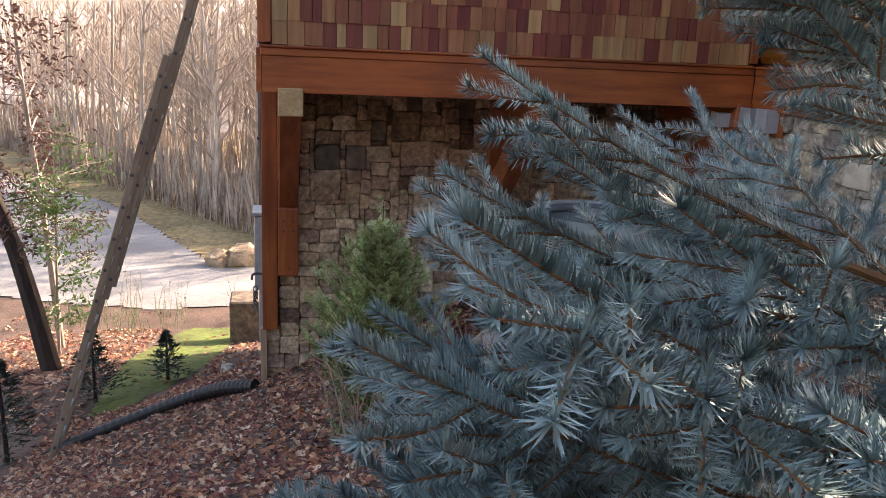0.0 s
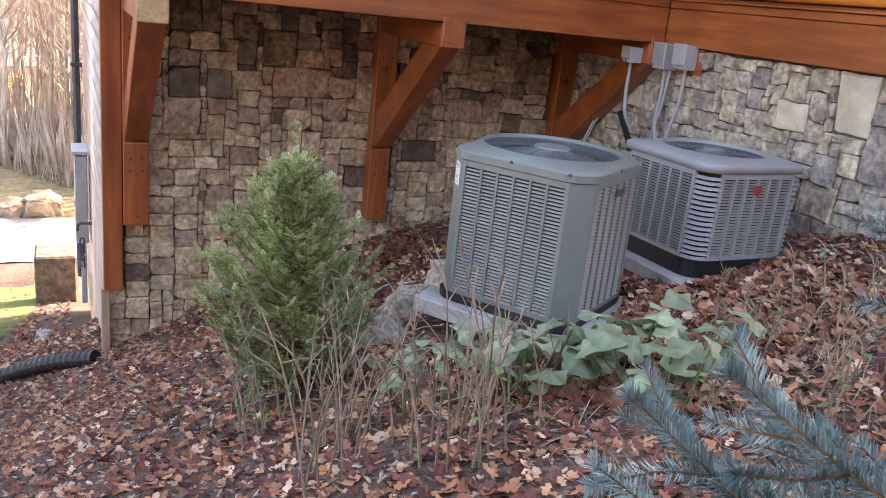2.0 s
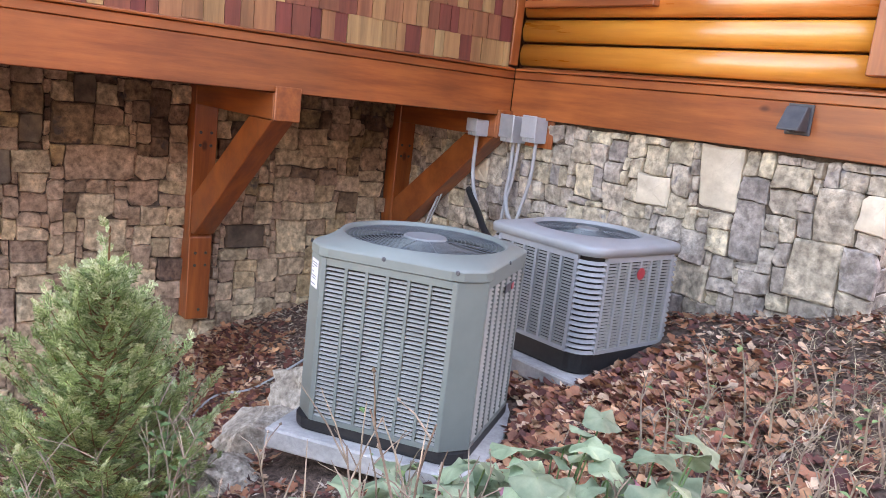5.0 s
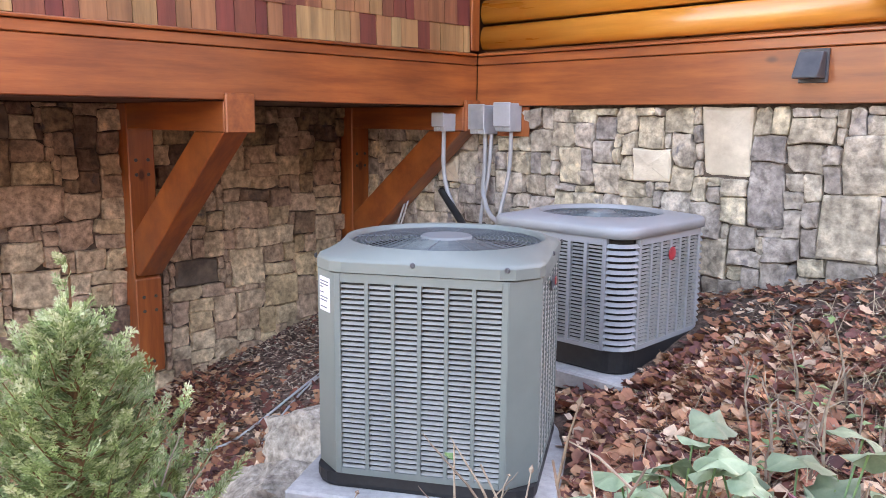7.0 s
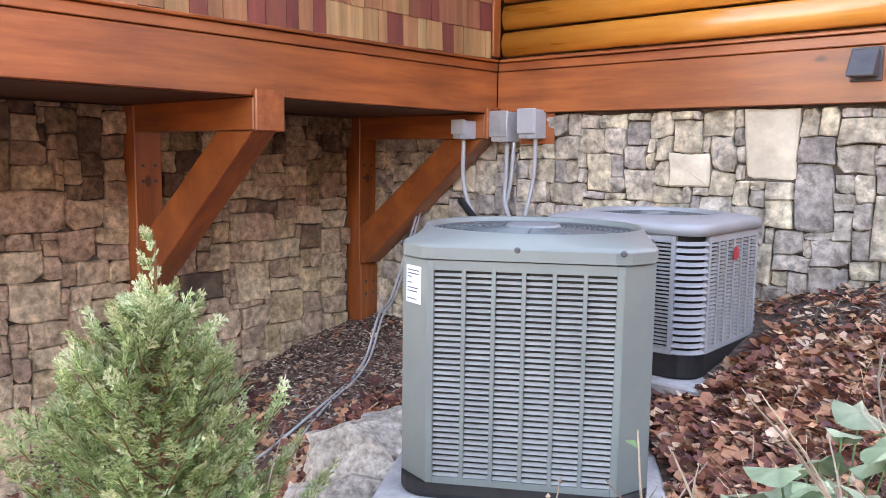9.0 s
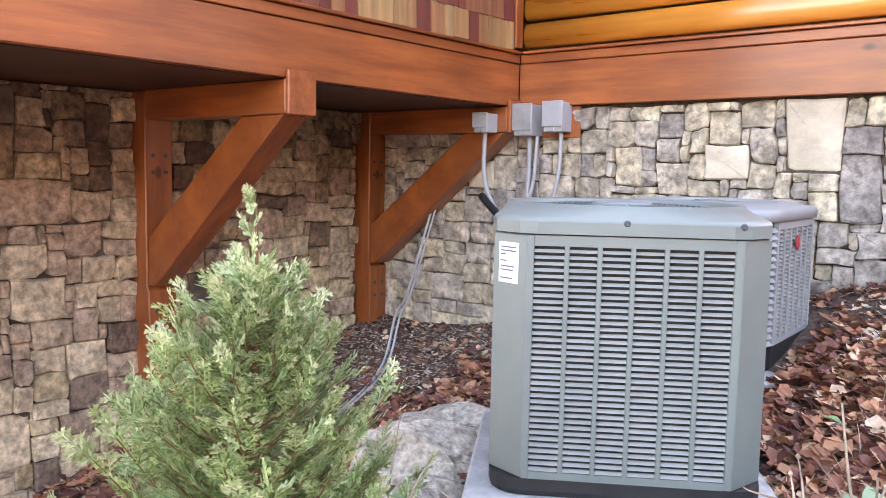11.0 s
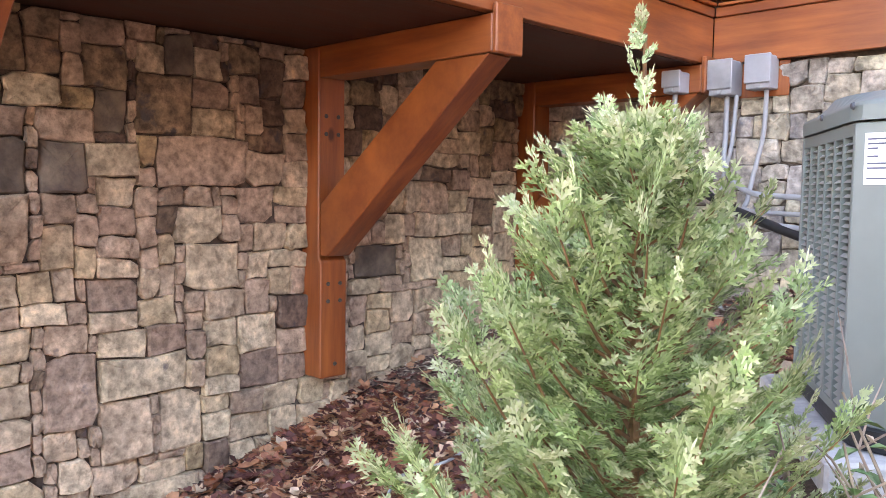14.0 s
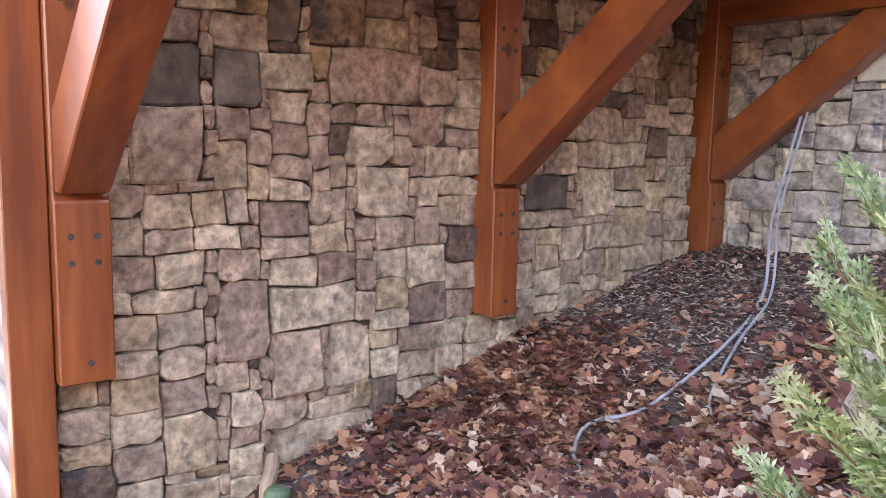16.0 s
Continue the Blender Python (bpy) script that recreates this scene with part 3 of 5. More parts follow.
# ---- stone facing ----
def stone_facing(owner, place, material, u0, u1, v0, v1, keep, special, seed, limit=300, dark=None):
    """Squared rubble packed at random on a wall. place(u, v, d) gives the world point; special: stones of a given place, size and material."""
    r = random.Random(seed)
    cell = 0.045
    nu, nv = round((u1 - u0) / cell), round((v1 - v0) / cell)
    used = np.zeros((nu, nv), bool)
    stones = []
    for a, b, c, d, m in special:
        i0, i1, j0, j1 = round((a - u0) / cell), round((b - u0) / cell), round((c - v0) / cell), round((d - v0) / cell)
        i0, j0, i1, j1 = max(i0, 0), max(j0, 0), min(i1, nu), min(j1, nv)
        if not used[i0:i1, j0:j1].any() and i1 > i0 and j1 > j0:
            used[i0:i1, j0:j1] = True
            stones.append((i0, i1, j0, j1, m))
    for j in range(nv):
        for i in range(nu):
            if used[i, j]:
                continue
            w, h = r.choice((3, 4, 4, 5, 5)), r.choice((2, 3, 3, 3, 4))
            if r.random() < 0.06:
                w, h = r.choice((5, 6)), r.choice((4, 5))
            wi = 0
            if r.random() < 0.10:
                w = 2
            while wi < w and i + wi < nu and not used[i + wi, j]:
                wi += 1
            hi = 0
            while hi < h and j + hi < nv and not used[i:i + wi, j + hi].any():
                hi += 1
            wi, hi = min(wi, 2 * hi + 1), min(hi, wi + 1)
            used[i:i + wi, j:j + hi] = True
            stones.append((i, i + wi, j, j + hi, None))
    rest = Soup()
    count = 0
    stones.sort(key=lambda s: -(s[1] - s[0]) * (s[3] - s[2]))
    for i0, i1, j0, j1, m in stones:
        a, b, c, d = u0 + i0 * cell, u0 + i1 * cell, v0 + j0 * cell, v0 + j1 * cell
        if not keep((a + b) / 2, d, (c + d) / 2):
            continue
        g = 0.0018
        a, b, c, d = a + g, b - g, c + g, d - g
        jit = min(0.011, min(b - a, d - c) * 0.1)
        ring = []
        for p, q in ((a, c), (b, c), (b, d), (a, d)):
            sx, sy = (1 if p == a else -1), (1 if q == c else -1)
            k1, k2 = r.uniform(0.003, 0.012), r.uniform(0.003, 0.012)
            if r.random() < 0.16:
                k1, k2 = r.uniform(0.015, 0.3 * (b - a)), r.uniform(0.012, 0.3 * (d - c))
            pts = [(p + sx * k1, q), (p, q + sy * k2)]
            if (sx > 0) == (sy > 0):
                pts.reverse()
            ring += pts
        full = []
        for k in range(8):
            p, q = ring[k], ring[(k + 1) % 8]
            full.append(p)
            if k % 2 == 1:
                full.append(((p[0] + q[0]) / 2, (p[1] + q[1]) / 2))
        n = len(full)
        full = [(p + r.uniform(-jit, jit) * 0.6 + 0.018 * noise.noise((p * 3.1, q * 3.1, seed)) + 0.011 * noise.noise((p * 9, q * 9, seed + 7)),
                 q + r.uniform(-jit, jit) * 0.6 + 0.018 * noise.noise((p * 3.1, q * 3.1, seed + 40)) + 0.011 * noise.noise((p * 9, q * 9, seed + 60))) for p, q in full]
        full = [(min(max(p, u0), u1), min(q, v1)) for p, q in full]
        mu, mv = sum(p for p, q in full) / n, sum(q for p, q in full) / n
        proud, tu, tv = r.uniform(-0.010, 0.020), r.uniform(-0.14, 0.14), r.uniform(-0.14, 0.14)
        verts = [place(p, q, -0.03) for p, q in full]
        verts += [place(p, q, proud - 0.008 + tu * (p - mu) + tv * (q - mv)) for p, q in full]
        inner = []
        for p, q in full:
            pp, qq = mu + (p - mu) * 0.91, mv + (q - mv) * 0.91
            inner.append(place(pp, qq, proud + r.uniform(-0.003, 0.007) + tu * (pp - mu) + tv * (qq - mv)))
        verts += inner
        verts.append(place(mu + r.uniform(-jit, jit), mv + r.uniform(-jit, jit), proud + r.uniform(-0.002, 0.012)))
        faces = []
        for k in range(n):
            k2 = (k + 1) % n
            faces += [(k, k2, n + k2, n + k), (n + k, n + k2, 2 * n + k2, 2 * n + k), (2 * n + k, 2 * n + k2, 3 * n)]
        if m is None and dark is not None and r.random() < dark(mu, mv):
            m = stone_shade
        if count < limit or m:
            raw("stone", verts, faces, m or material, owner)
            count += 1
        else:
            rest.add(verts, faces)
    if rest.v:
        tagged(rest.make("small_stones", material, owner), kind="stuff")


def pieces():
    def place_a(u, v, d):
        return (XW + d, u, v)

    def keep_a(u, top, mid):
        for p0, p1, f in ((-3.74, -3.56, 0.04), (-1.842, -1.675, 0.055), (-0.13, 0.032, 0.10)):
            if p0 + 0.02 < u < p1 - 0.02 and mid > f:
                return False
        if u < Y_END + 0.1 and mid > -0.5:
            return False
        return top > height(XW, u) - 0.06
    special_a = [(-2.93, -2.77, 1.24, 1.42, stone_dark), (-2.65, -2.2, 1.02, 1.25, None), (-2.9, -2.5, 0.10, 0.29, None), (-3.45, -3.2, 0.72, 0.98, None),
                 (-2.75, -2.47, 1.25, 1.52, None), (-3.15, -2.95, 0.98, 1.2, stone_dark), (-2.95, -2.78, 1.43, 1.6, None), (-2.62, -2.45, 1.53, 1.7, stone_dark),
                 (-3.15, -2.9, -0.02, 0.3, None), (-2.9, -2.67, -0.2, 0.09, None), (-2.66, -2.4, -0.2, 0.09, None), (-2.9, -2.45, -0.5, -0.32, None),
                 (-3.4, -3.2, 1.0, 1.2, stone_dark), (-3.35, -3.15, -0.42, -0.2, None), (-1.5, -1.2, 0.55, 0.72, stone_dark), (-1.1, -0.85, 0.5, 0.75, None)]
    # dark stones grow commoner upwards, partly painting the shade below the soffit
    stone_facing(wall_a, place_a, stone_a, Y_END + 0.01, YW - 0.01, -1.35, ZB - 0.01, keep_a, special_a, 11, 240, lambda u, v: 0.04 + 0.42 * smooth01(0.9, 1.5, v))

    def place_b(u, v, d):
        return (u, YW - d, v)

    def keep_b(u, top, mid):
        return top > height(u, YW) - 0.06
    special_b = [(1.165, 1.40, 1.345, 1.50, stone_pale), (1.60, 1.84, 1.36, 1.74, stone_pale), (0.62, 0.8, 1.28, 1.52, None), (1.86, 2.05, 1.15, 1.45, None),
                 (2.2, 2.5, 1.0, 1.32, None), (1.45, 1.75, 0.85, 1.08, None), (2.52, 2.66, 1.4, 1.62, stone_pale), (-0.42, -0.22, 1.22, 1.4, stone_pale), (2.3, 2.52, 1.35, 1.6, None), (1.1, 1.3, 1.02, 1.25, None)]
    stone_facing(wall_b, place_b, stone_b, XW + 0.02, X_END, -0.2, ZB - 0.01, keep_b, special_b, 23)

    def place_c(u, v, d):
        return (X_END - 0.02 + d, u, v)
    stone_facing(wall_b, place_c, stone_b, YW + 0.02, YW + 0.9, 0.5, ZB - 0.01, lambda u, top, mid: top > height(X_END, u) - 0.06, [], 31)
    shingles()


# ---- air conditioners ----
def rounded_square(half, cut, n=1):
    """Outline of a square with cut corners; n > 1 rounds the cut."""
    pts = []
    for k in range(4):
        a = k * math.pi / 2
        for s in range(n + 1):
            b = math.pi / 2 * s / n
            if n == 1:
                p = (half, -half + cut) if s == 0 else (half, half - cut)
                p = [(half - cut, -half), (half, -half + cut)][s]
            else:
                p = (half - cut + cut * math.sin(b), -half + cut - cut * math.cos(b))
            pts.append((p[0] * math.cos(a) - p[1] * math.sin(a), p[0] * math.sin(a) + p[1] * math.cos(a)))
    return pts


def loft(rings, cap_top=True, cap_bottom=True, smooth=False):
    bm = bmesh.new()
    rows = [[bm.verts.new(p) for p in ring] for ring in rings]
    n = len(rows[0])
    for a, b in zip(rows, rows[1:]):
        for i in range(n):
            f = bm.faces.new((a[i], a[(i + 1) % n], b[(i + 1) % n], b[i]))
            f.smooth = smooth
    if cap_bottom:
        bm.faces.new(rows[0][::-1])
    if cap_top:
        bm.faces.new(rows[-1])
    return bm


def cap_with_hole(half, cut, n, z0, z1, hole, lip):
    """The top of a unit: a rim with rounded shoulder round a round opening."""
    seg = 64
    def square(h, c, z):
        out = rounded_square(h, c, n)
        # resample by angle, to pair with the circle
        res = []
        for k in range(seg):
            a = 2 * math.pi * k / seg
            d = Vector((math.cos(a), math.sin(a)))
            best = 0
            for p, q in zip(out, out[1:] + out[:1]):
                p, q = Vector(p), Vector(q)
                e = q - p
                den = d.x * e.y - d.y * e.x
                if abs(den) > 1e-9:
                    t = (p.x * e.y - p.y * e.x) / den
                    s = (p.x * d.y - p.y * d.x) / den
                    if t > 0 and -1e-6 <= s <= 1 + 1e-6:
                        best = max(best, t)
            res.append((d.x * best, d.y * best, z))
        return res
    def circle(rad, z):
        return [(rad * math.cos(2 * math.pi * k / seg), rad * math.sin(2 * math.pi * k / seg), z) for k in range(seg)]
    rings = [square(half, cut, z0), square(half, cut, z0 + lip), square(half - 0.004, cut, z0 + lip + 0.008), square(half - 0.016, cut, z0 + lip + 0.014),
             circle(hole + 0.012, z1 + 0.006), circle(hole, z1 + 0.002), circle(hole - 0.008, z1 - 0.05)]
    bm = loft(rings, False, True, True)
    for f in bm.faces:
        f.smooth = n > 1 or f.calc_center_median().z > z0 + lip
    return bm


def louver_panel(th, width, z0, z1, cols, rows, m, paint, label, bar=0.012):
    """A louvred panel in the plane y = 0 facing -y, of the given width about x = 0, placed by m."""
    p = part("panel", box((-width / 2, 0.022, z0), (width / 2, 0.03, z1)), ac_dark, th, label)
    p.matrix_local = m
    bm = bmesh.new()
    mg = 0.02
    add_box(bm, (-width / 2, 0, z0), (-width / 2 + mg, 0.02, z1), 0.002)
    add_box(bm, (width / 2 - mg, 0, z0), (width / 2, 0.02, z1), 0.002)
    add_box(bm, (-width / 2 + mg, 0.001, z1 - 0.028), (width / 2 - mg, 0.02, z1))
    add_box(bm, (-width / 2 + mg, 0.001, z0), (width / 2 - mg, 0.02, z0 + 0.02))
    step = (width - 2 * mg) / cols
    for c in range(1, cols):
        x = -width / 2 + mg + c * step
        add_box(bm, (x - bar / 2, 0.001, z0 + 0.02), (x + bar / 2, 0.02, z1 - 0.028))
    part("panel_frame", bm, paint, p)
    s = Soup()
    hz = (z1 - z0 - 0.05) / rows
    for k in range(rows):
        z = z0 + 0.022 + k * hz
        x0, x1 = -width / 2 + mg, width / 2 - mg
        prof = [(0.003, z), (0.012, z + hz * 0.46), (0.016, z + hz * 0.46), (0.009, z - hz * 0.02)]
        s.add([(x0, y, zz) for y, zz in prof] + [(x1, y, zz) for y, zz in prof], [(0, 1, 5, 4), (1, 2, 6, 5), (2, 3, 7, 6), (3, 0, 4, 7)])
    tagged(s.make("louvers", ac_louver, p), kind="stuff")
    return p


def fan_top(th, rad, z, hub, ring_count):
    s = Soup()
    def arc(r0, zz, wire=0.0022):
        pts = [(r0 * math.cos(a), r0 * math.sin(a), zz) for a in np.linspace(0, 2 * math.pi, 49)]
        v, f = tube_data(pts, wire, 4, close=False)
        s.add(v, f)
    for k in range(ring_count):
        q = k / (ring_count - 1)
        arc(hub + (rad - hub) * q, z + 0.012 * (1 - q * q))
    for k in range(12):
        a = k * math.pi / 6
        pts = [((hub + (rad - hub) * q) * math.cos(a), (hub + (rad - hub) * q) * math.sin(a), z + 0.012 * (1 - q * q)) for q in (0, 0.5, 1.0)]
        v, f = tube_data(pts, 0.003 if k % 3 == 0 else 0.002, 4)
        s.add(v, f)
    s.make("fan_guard", grille_mat, th, "concentric wire guard")
    bm = bmesh.new()
    bmesh.ops.create_cone(bm, cap_ends=True, segments=32, radius1=hub + 0.012, radius2=hub, depth=0.016)
    bmesh.ops.transform(bm, matrix=pose(0, 0, z + 0.011), verts=bm.verts)
    part("fan_hub", bm, hub_mat, th, "grey disc over the motor")
    # dark disc painted for the shaded depth of the well
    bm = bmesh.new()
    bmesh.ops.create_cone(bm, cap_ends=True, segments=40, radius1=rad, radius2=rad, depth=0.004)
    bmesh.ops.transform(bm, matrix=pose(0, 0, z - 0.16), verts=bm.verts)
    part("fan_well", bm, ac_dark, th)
    for k in range(3):
        a = k * 2.094 + 0.3
        blade = []
        for q, w in ((0.15, 0.05), (0.5, 0.11), (0.95, 0.15)):
            for side in (-1, 1):
                ang = a + side * w / max(q, 0.2) * 0.9
                blade.append((q * rad * math.cos(ang), q * rad * math.sin(ang), z - 0.07 + side * 0.018))
        v = blade + [(x, y, zz - 0.003) for x, y, zz in blade]
        raw("fan_blade", v, [(0, 1, 3, 2), (2, 3, 5, 4), (7, 6, 8, 9), (9, 8, 10, 11), (0, 2, 8, 6), (2, 4, 10, 8), (1, 7, 9, 3), (3, 9, 11, 5)], vent_mat, th)


def condenser_large():
    W, cut, zb, zt = 0.365, 0.09, 0.52, 1.195
    th = thing("air_conditioner", pose(1.744, -1.981, 0, 0, 0, 32.5), "grey-green louvred air conditioner on a concrete pad", "air conditioner", "air conditioners")
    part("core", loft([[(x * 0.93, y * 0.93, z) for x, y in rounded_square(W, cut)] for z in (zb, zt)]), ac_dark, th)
    part("base_pan", loft([[(x * s, y * s, z) for x, y in rounded_square(W, cut, 4)] for s, z in ((0.985, zb - 0.035), (1.0, zb - 0.02), (1.0, zb + 0.012))]), black_plastic, th, "dark base pan with caught debris")
    part("cap", cap_with_hole(W + 0.006, cut, 1, zt - 0.002, zt + 0.068, 0.332, 0.032), ac_paint, th, "grey-green steel top with fan opening")
    fan_top(th, 0.326, zt + 0.056, 0.085, 16)
    for k in range(4):
        m = pose(0, 0, 0, 0, 0, 90 * k) @ pose(0, -W, 0)
        louver_panel(th, 2 * (W - cut), zb + 0.012, zt - 0.006, 6, 36, m, ac_paint, "louvred side panel")
        bm = box((-cut / math.sqrt(2) - 0.001, -0.0, zb + 0.012), (cut / math.sqrt(2) + 0.001, 0.016, zt - 0.006), 0.003)
        c = part("corner_post", bm, ac_paint, th, "smooth corner panel")
        c.matrix_local = pose(0, 0, 0, 0, 0, 90 * k) @ pose(W - cut / 2, -W + cut / 2, 0, 0, 0, 45)
        for x in (-0.02, W - cut - 0.005):
            bm = bmesh.new()
            bmesh.ops.create_cone(bm, cap_ends=True, segments=12, radius1=0.009, radius2=0.006, depth=0.006)
            sc = part("screw", bm, vent_mat, th)
            sc.matrix_local = pose(0, 0, 0, 0, 0, 90 * k) @ pose(x, -W - 0.008, zt + 0.03, 90, 0, 0)
    lab = part("rating_label", box((-0.040, 0, 1.055), (0.036, 0.002, 1.165)), white_label, th, "white rating label with print")
    corner = pose(0, 0, 0, 0, 0, -90) @ pose(W - cut / 2, -W + cut / 2, 0, 0, 0, 45)
    lab.matrix_local = corner @ pose(0.0, -0.003, 0)
    r = random.Random(2)
    for k, z in enumerate((1.152, 1.142, 1.132, 1.115, 1.100, 1.090, 1.068)):
        w = r.uniform(0.02, 0.062)
        b = part("print_line", box((-0.033, -0.0012, z - 0.002), (-0.033 + w, -0.0004, z + 0.0015)), ink, lab)
    badge = part("badge", box((-0.06, 0, 1.10), (0.06, 0.006, 1.135), 0.002), vent_mat, th, "dark badge with red mark")
    badge.matrix_local = pose(0, 0, 0, 0, 0, 90) @ pose(0.03, -W - 0.006, 0)
    part("badge_mark", box((0.02, -0.003, 1.105), (0.05, -0.0005, 1.13)), red_badge, badge)
    pad = part("equipment_pad", box((-0.43, -0.43, 0.40), (0.43, 0.43, 0.483), 0.008), concrete)
    pad.matrix_world = pose(1.744, -1.981, 0, 0, 0, 32.5)
    tagged(pad, "grey concrete pad under the large unit", "concrete pad")


def condenser_small():
    W, cut, zb, zt = 0.37, 0.10, 0.69, 1.185
    th = thing("air_conditioner", pose(1.53, -0.76, 0, 0, 0, 2), "light grey louvred air conditioner with red badge", "air conditioner", "air conditioners")
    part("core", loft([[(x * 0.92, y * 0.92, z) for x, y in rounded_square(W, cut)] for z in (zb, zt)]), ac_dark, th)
    part("base_pan", loft([[(x * s, y * s, z) for x, y in rounded_square(W, cut, 5)] for s, z in ((0.955, 0.60), (0.97, 0.61), (0.985, zb + 0.01))]), black_plastic, th, "black plastic base")
    part("cap", cap_with_hole(W + 0.006, cut, 6, zt - 0.004, zt + 0.060, 0.282, 0.034), ac_paint_lt, th, "light grey moulded top with rounded edges")
    fan_top(th, 0.274, zt + 0.045, 0.06, 13)
    for k in range(4):
        m = pose(0, 0, 0, 0, 0, 90 * k) @ pose(0, -W, 0)
        louver_panel(th, 2 * (W - cut), zb + 0.01, zt - 0.006, 6, 27, m, ac_paint_lt, "louvred side panel", 0.016)
        s = Soup()
        rows = 17
        hz = (zt - zb - 0.03) / rows
        for j in range(rows):
            z = zb + 0.015 + j * hz
            ring = []
            for a in range(7):
                b = math.pi / 2 * a / 6
                ring.append((W - cut + cut * math.sin(b), -W + cut - cut * math.cos(b)))
            mid = Vector((W - cut, -W + cut))
            lines = []
            for f, zz in ((1.0, z), (0.88, z + hz * 0.55), (0.83, z + hz * 0.55), (0.95, z - 0.001)):
                lines.append([(mid.x + (x - mid.x) * f, mid.y + (y - mid.y) * f, zz) for x, y in ring])
            v = [p for line in lines for p in line]
            f = []
            for q in range(4):
                for a in range(6):
                    x0, x1 = q * 7 + a, ((q + 1) % 4) * 7 + a
                    f.append((x0, x0 + 1, x1 + 1, x1))
            s.add(v, f)
        c = tagged(s.make("corner_louvers", ac_paint_lt, th, "wide curved corner louvres"), kind="stuff")
        c.matrix_local = pose(0, 0, 0, 0, 0, 90 * k)
    bm = bmesh.new()
    bmesh.ops.create_uvsphere(bm, u_segments=20, v_segments=8, radius=0.031)
    bmesh.ops.transform(bm, matrix=Matrix.Diagonal((1, 0.25, 1, 1)), verts=bm.verts)
    b = part("badge", bm, red_badge, th, "round red badge")
    b.matrix_local = pose(0, 0, 0, 0, 0, 90) @ pose(0.0, -W - 0.004, 1.09)
    pad = part("equipment_pad", box((-0.42, -0.44, 0.515), (0.45, 0.42, 0.598), 0.008), concrete)
    pad.matrix_world = pose(1.53, -0.76, 0, 0, 0, 2)
    tagged(pad, "light concrete pad under the small unit", "concrete pad")


condenser_large()
condenser_small()


# ---- boxes, conduits and pipes on the wall ----
def wall_box(lo, hi, label, lean=0.0):
    th = thing("junction_box", pose(0, 0, 0), label, "junction box", "junction boxes")
    part("body", box(lo, hi, 0.005), pvc, th)
    cover = box((lo[0] - 0.006, lo[1] - 0.014, lo[2] + 0.03), (hi[0] + 0.006, lo[1] - 0.001, hi[2] + 0.006), 0.004)
    part("cover", cover, steel if lean else pvc, th, "hinged cover")
    part("latch", box(((lo[0] + hi[0]) / 2 - 0.012, lo[1] - 0.008, lo[2] + 0.005), ((lo[0] + hi[0]) / 2 + 0.012, lo[1] - 0.001, lo[2] + 0.028), 0.002), steel, th)
    return th


wall_box((-0.165, -0.235, 1.585), (-0.065, -0.125, 1.70), "small grey junction box on the corner bracket")
wall_box((0.035, -0.10, 1.57), (0.165, 0.03, 1.755), "tall grey disconnect box on the stone wall", 1)
wall_box((0.235, -0.08, 1.59), (0.365, 0.03, 1.765), "square grey disconnect box on the stone wall")
tagged(part("backing_board", box((0.15, 0.0315, 1.56), (0.42, 0.043, 1.745), 0.002), wood_z), "small stained board behind the disconnect box", "board")


def pipe(name, pts, rad, material, label, category, sides=8, group=""):
    if group == "conduits":
        pts = [(x + 0.05, y, z) for x, y, z in pts]
    v, f = tube_data(bezier(pts, 8), rad, sides)
    return tagged(raw(name, v, f, material, smooth=True), label, category, group)


pipe("conduit", [(-0.17, -0.18, 1.585), (-0.17, -0.18, 1.35), (-0.10, -0.20, 1.18), (0.15, -0.3, 0.99), (0.45, -0.42, 0.9), (0.95, -0.58, 0.86), (1.17, -0.62, 0.86)], 0.014, pvc, "grey flexible conduit hanging from the junction box", "conduit", group="conduits")
pipe("conduit", [(0.06, -0.03, 1.57), (0.06, -0.03, 1.36), (0.08, -0.06, 1.18), (0.25, -0.15, 1.05), (0.6, -0.30, 1.02), (1.0, -0.45, 1.0), (1.17, -0.5, 1.0)], 0.015, pvc, "grey flexible conduit curving to the small unit", "conduit", group="conduits")
pipe("conduit", [(0.115, -0.03, 1.57), (0.10, -0.04, 1.3), (0.06, -0.05, 1.1), (0.05, -0.07, 0.8), (0.08, -0.12, 0.5), (0.2, -0.25, 0.40)], 0.012, pvc, "grey conduit dropping down the stone", "conduit", group="conduits")
pipe("conduit", [(0.28, -0.03, 1.59), (0.27, -0.03, 1.35), (0.23, -0.05, 1.12), (0.22, -0.08, 1.0), (0.26, -0.16, 0.95), (0.6, -0.35, 0.94), (1.17, -0.52, 0.94)], 0.013, pvc, "grey conduit below the square box", "conduit", group="conduits")
pipe("insulated_pipe", [(-0.12, -0.2, 1.20), (0.1, -0.27, 1.06), (0.35, -0.38, 0.95), (0.9, -0.55, 0.80), (1.17, -0.6, 0.78)], 0.024, black_plastic, "black insulated refrigerant pipe", "pipe")
zz = height(-0.35, -0.75)
pipe("drain_hose", [(-0.64, 0.01, 1.20), (-0.66, -0.05, 1.05), (-0.63, -0.3, 0.55), (-0.50, -0.55, height(-0.5, -0.55) + 0.25), (-0.34, -0.85, height(-0.34, -0.85) + 0.03), (-0.25, -1.3, height(-0.25, -1.3) + 0.02), (-0.36, -1.65, height(-0.36, -1.65) + 0.02), (-0.5, -1.85, height(-0.5, -1.85) + 0.03), (-0.38, -2.05, height(-0.38, -2.05) + 0.02), (-0.2, -2.1, height(-0.2, -2.1) + 0.0)], 0.008, pvc, "grey vinyl hose lying over the leaves", "hose", group="hoses")
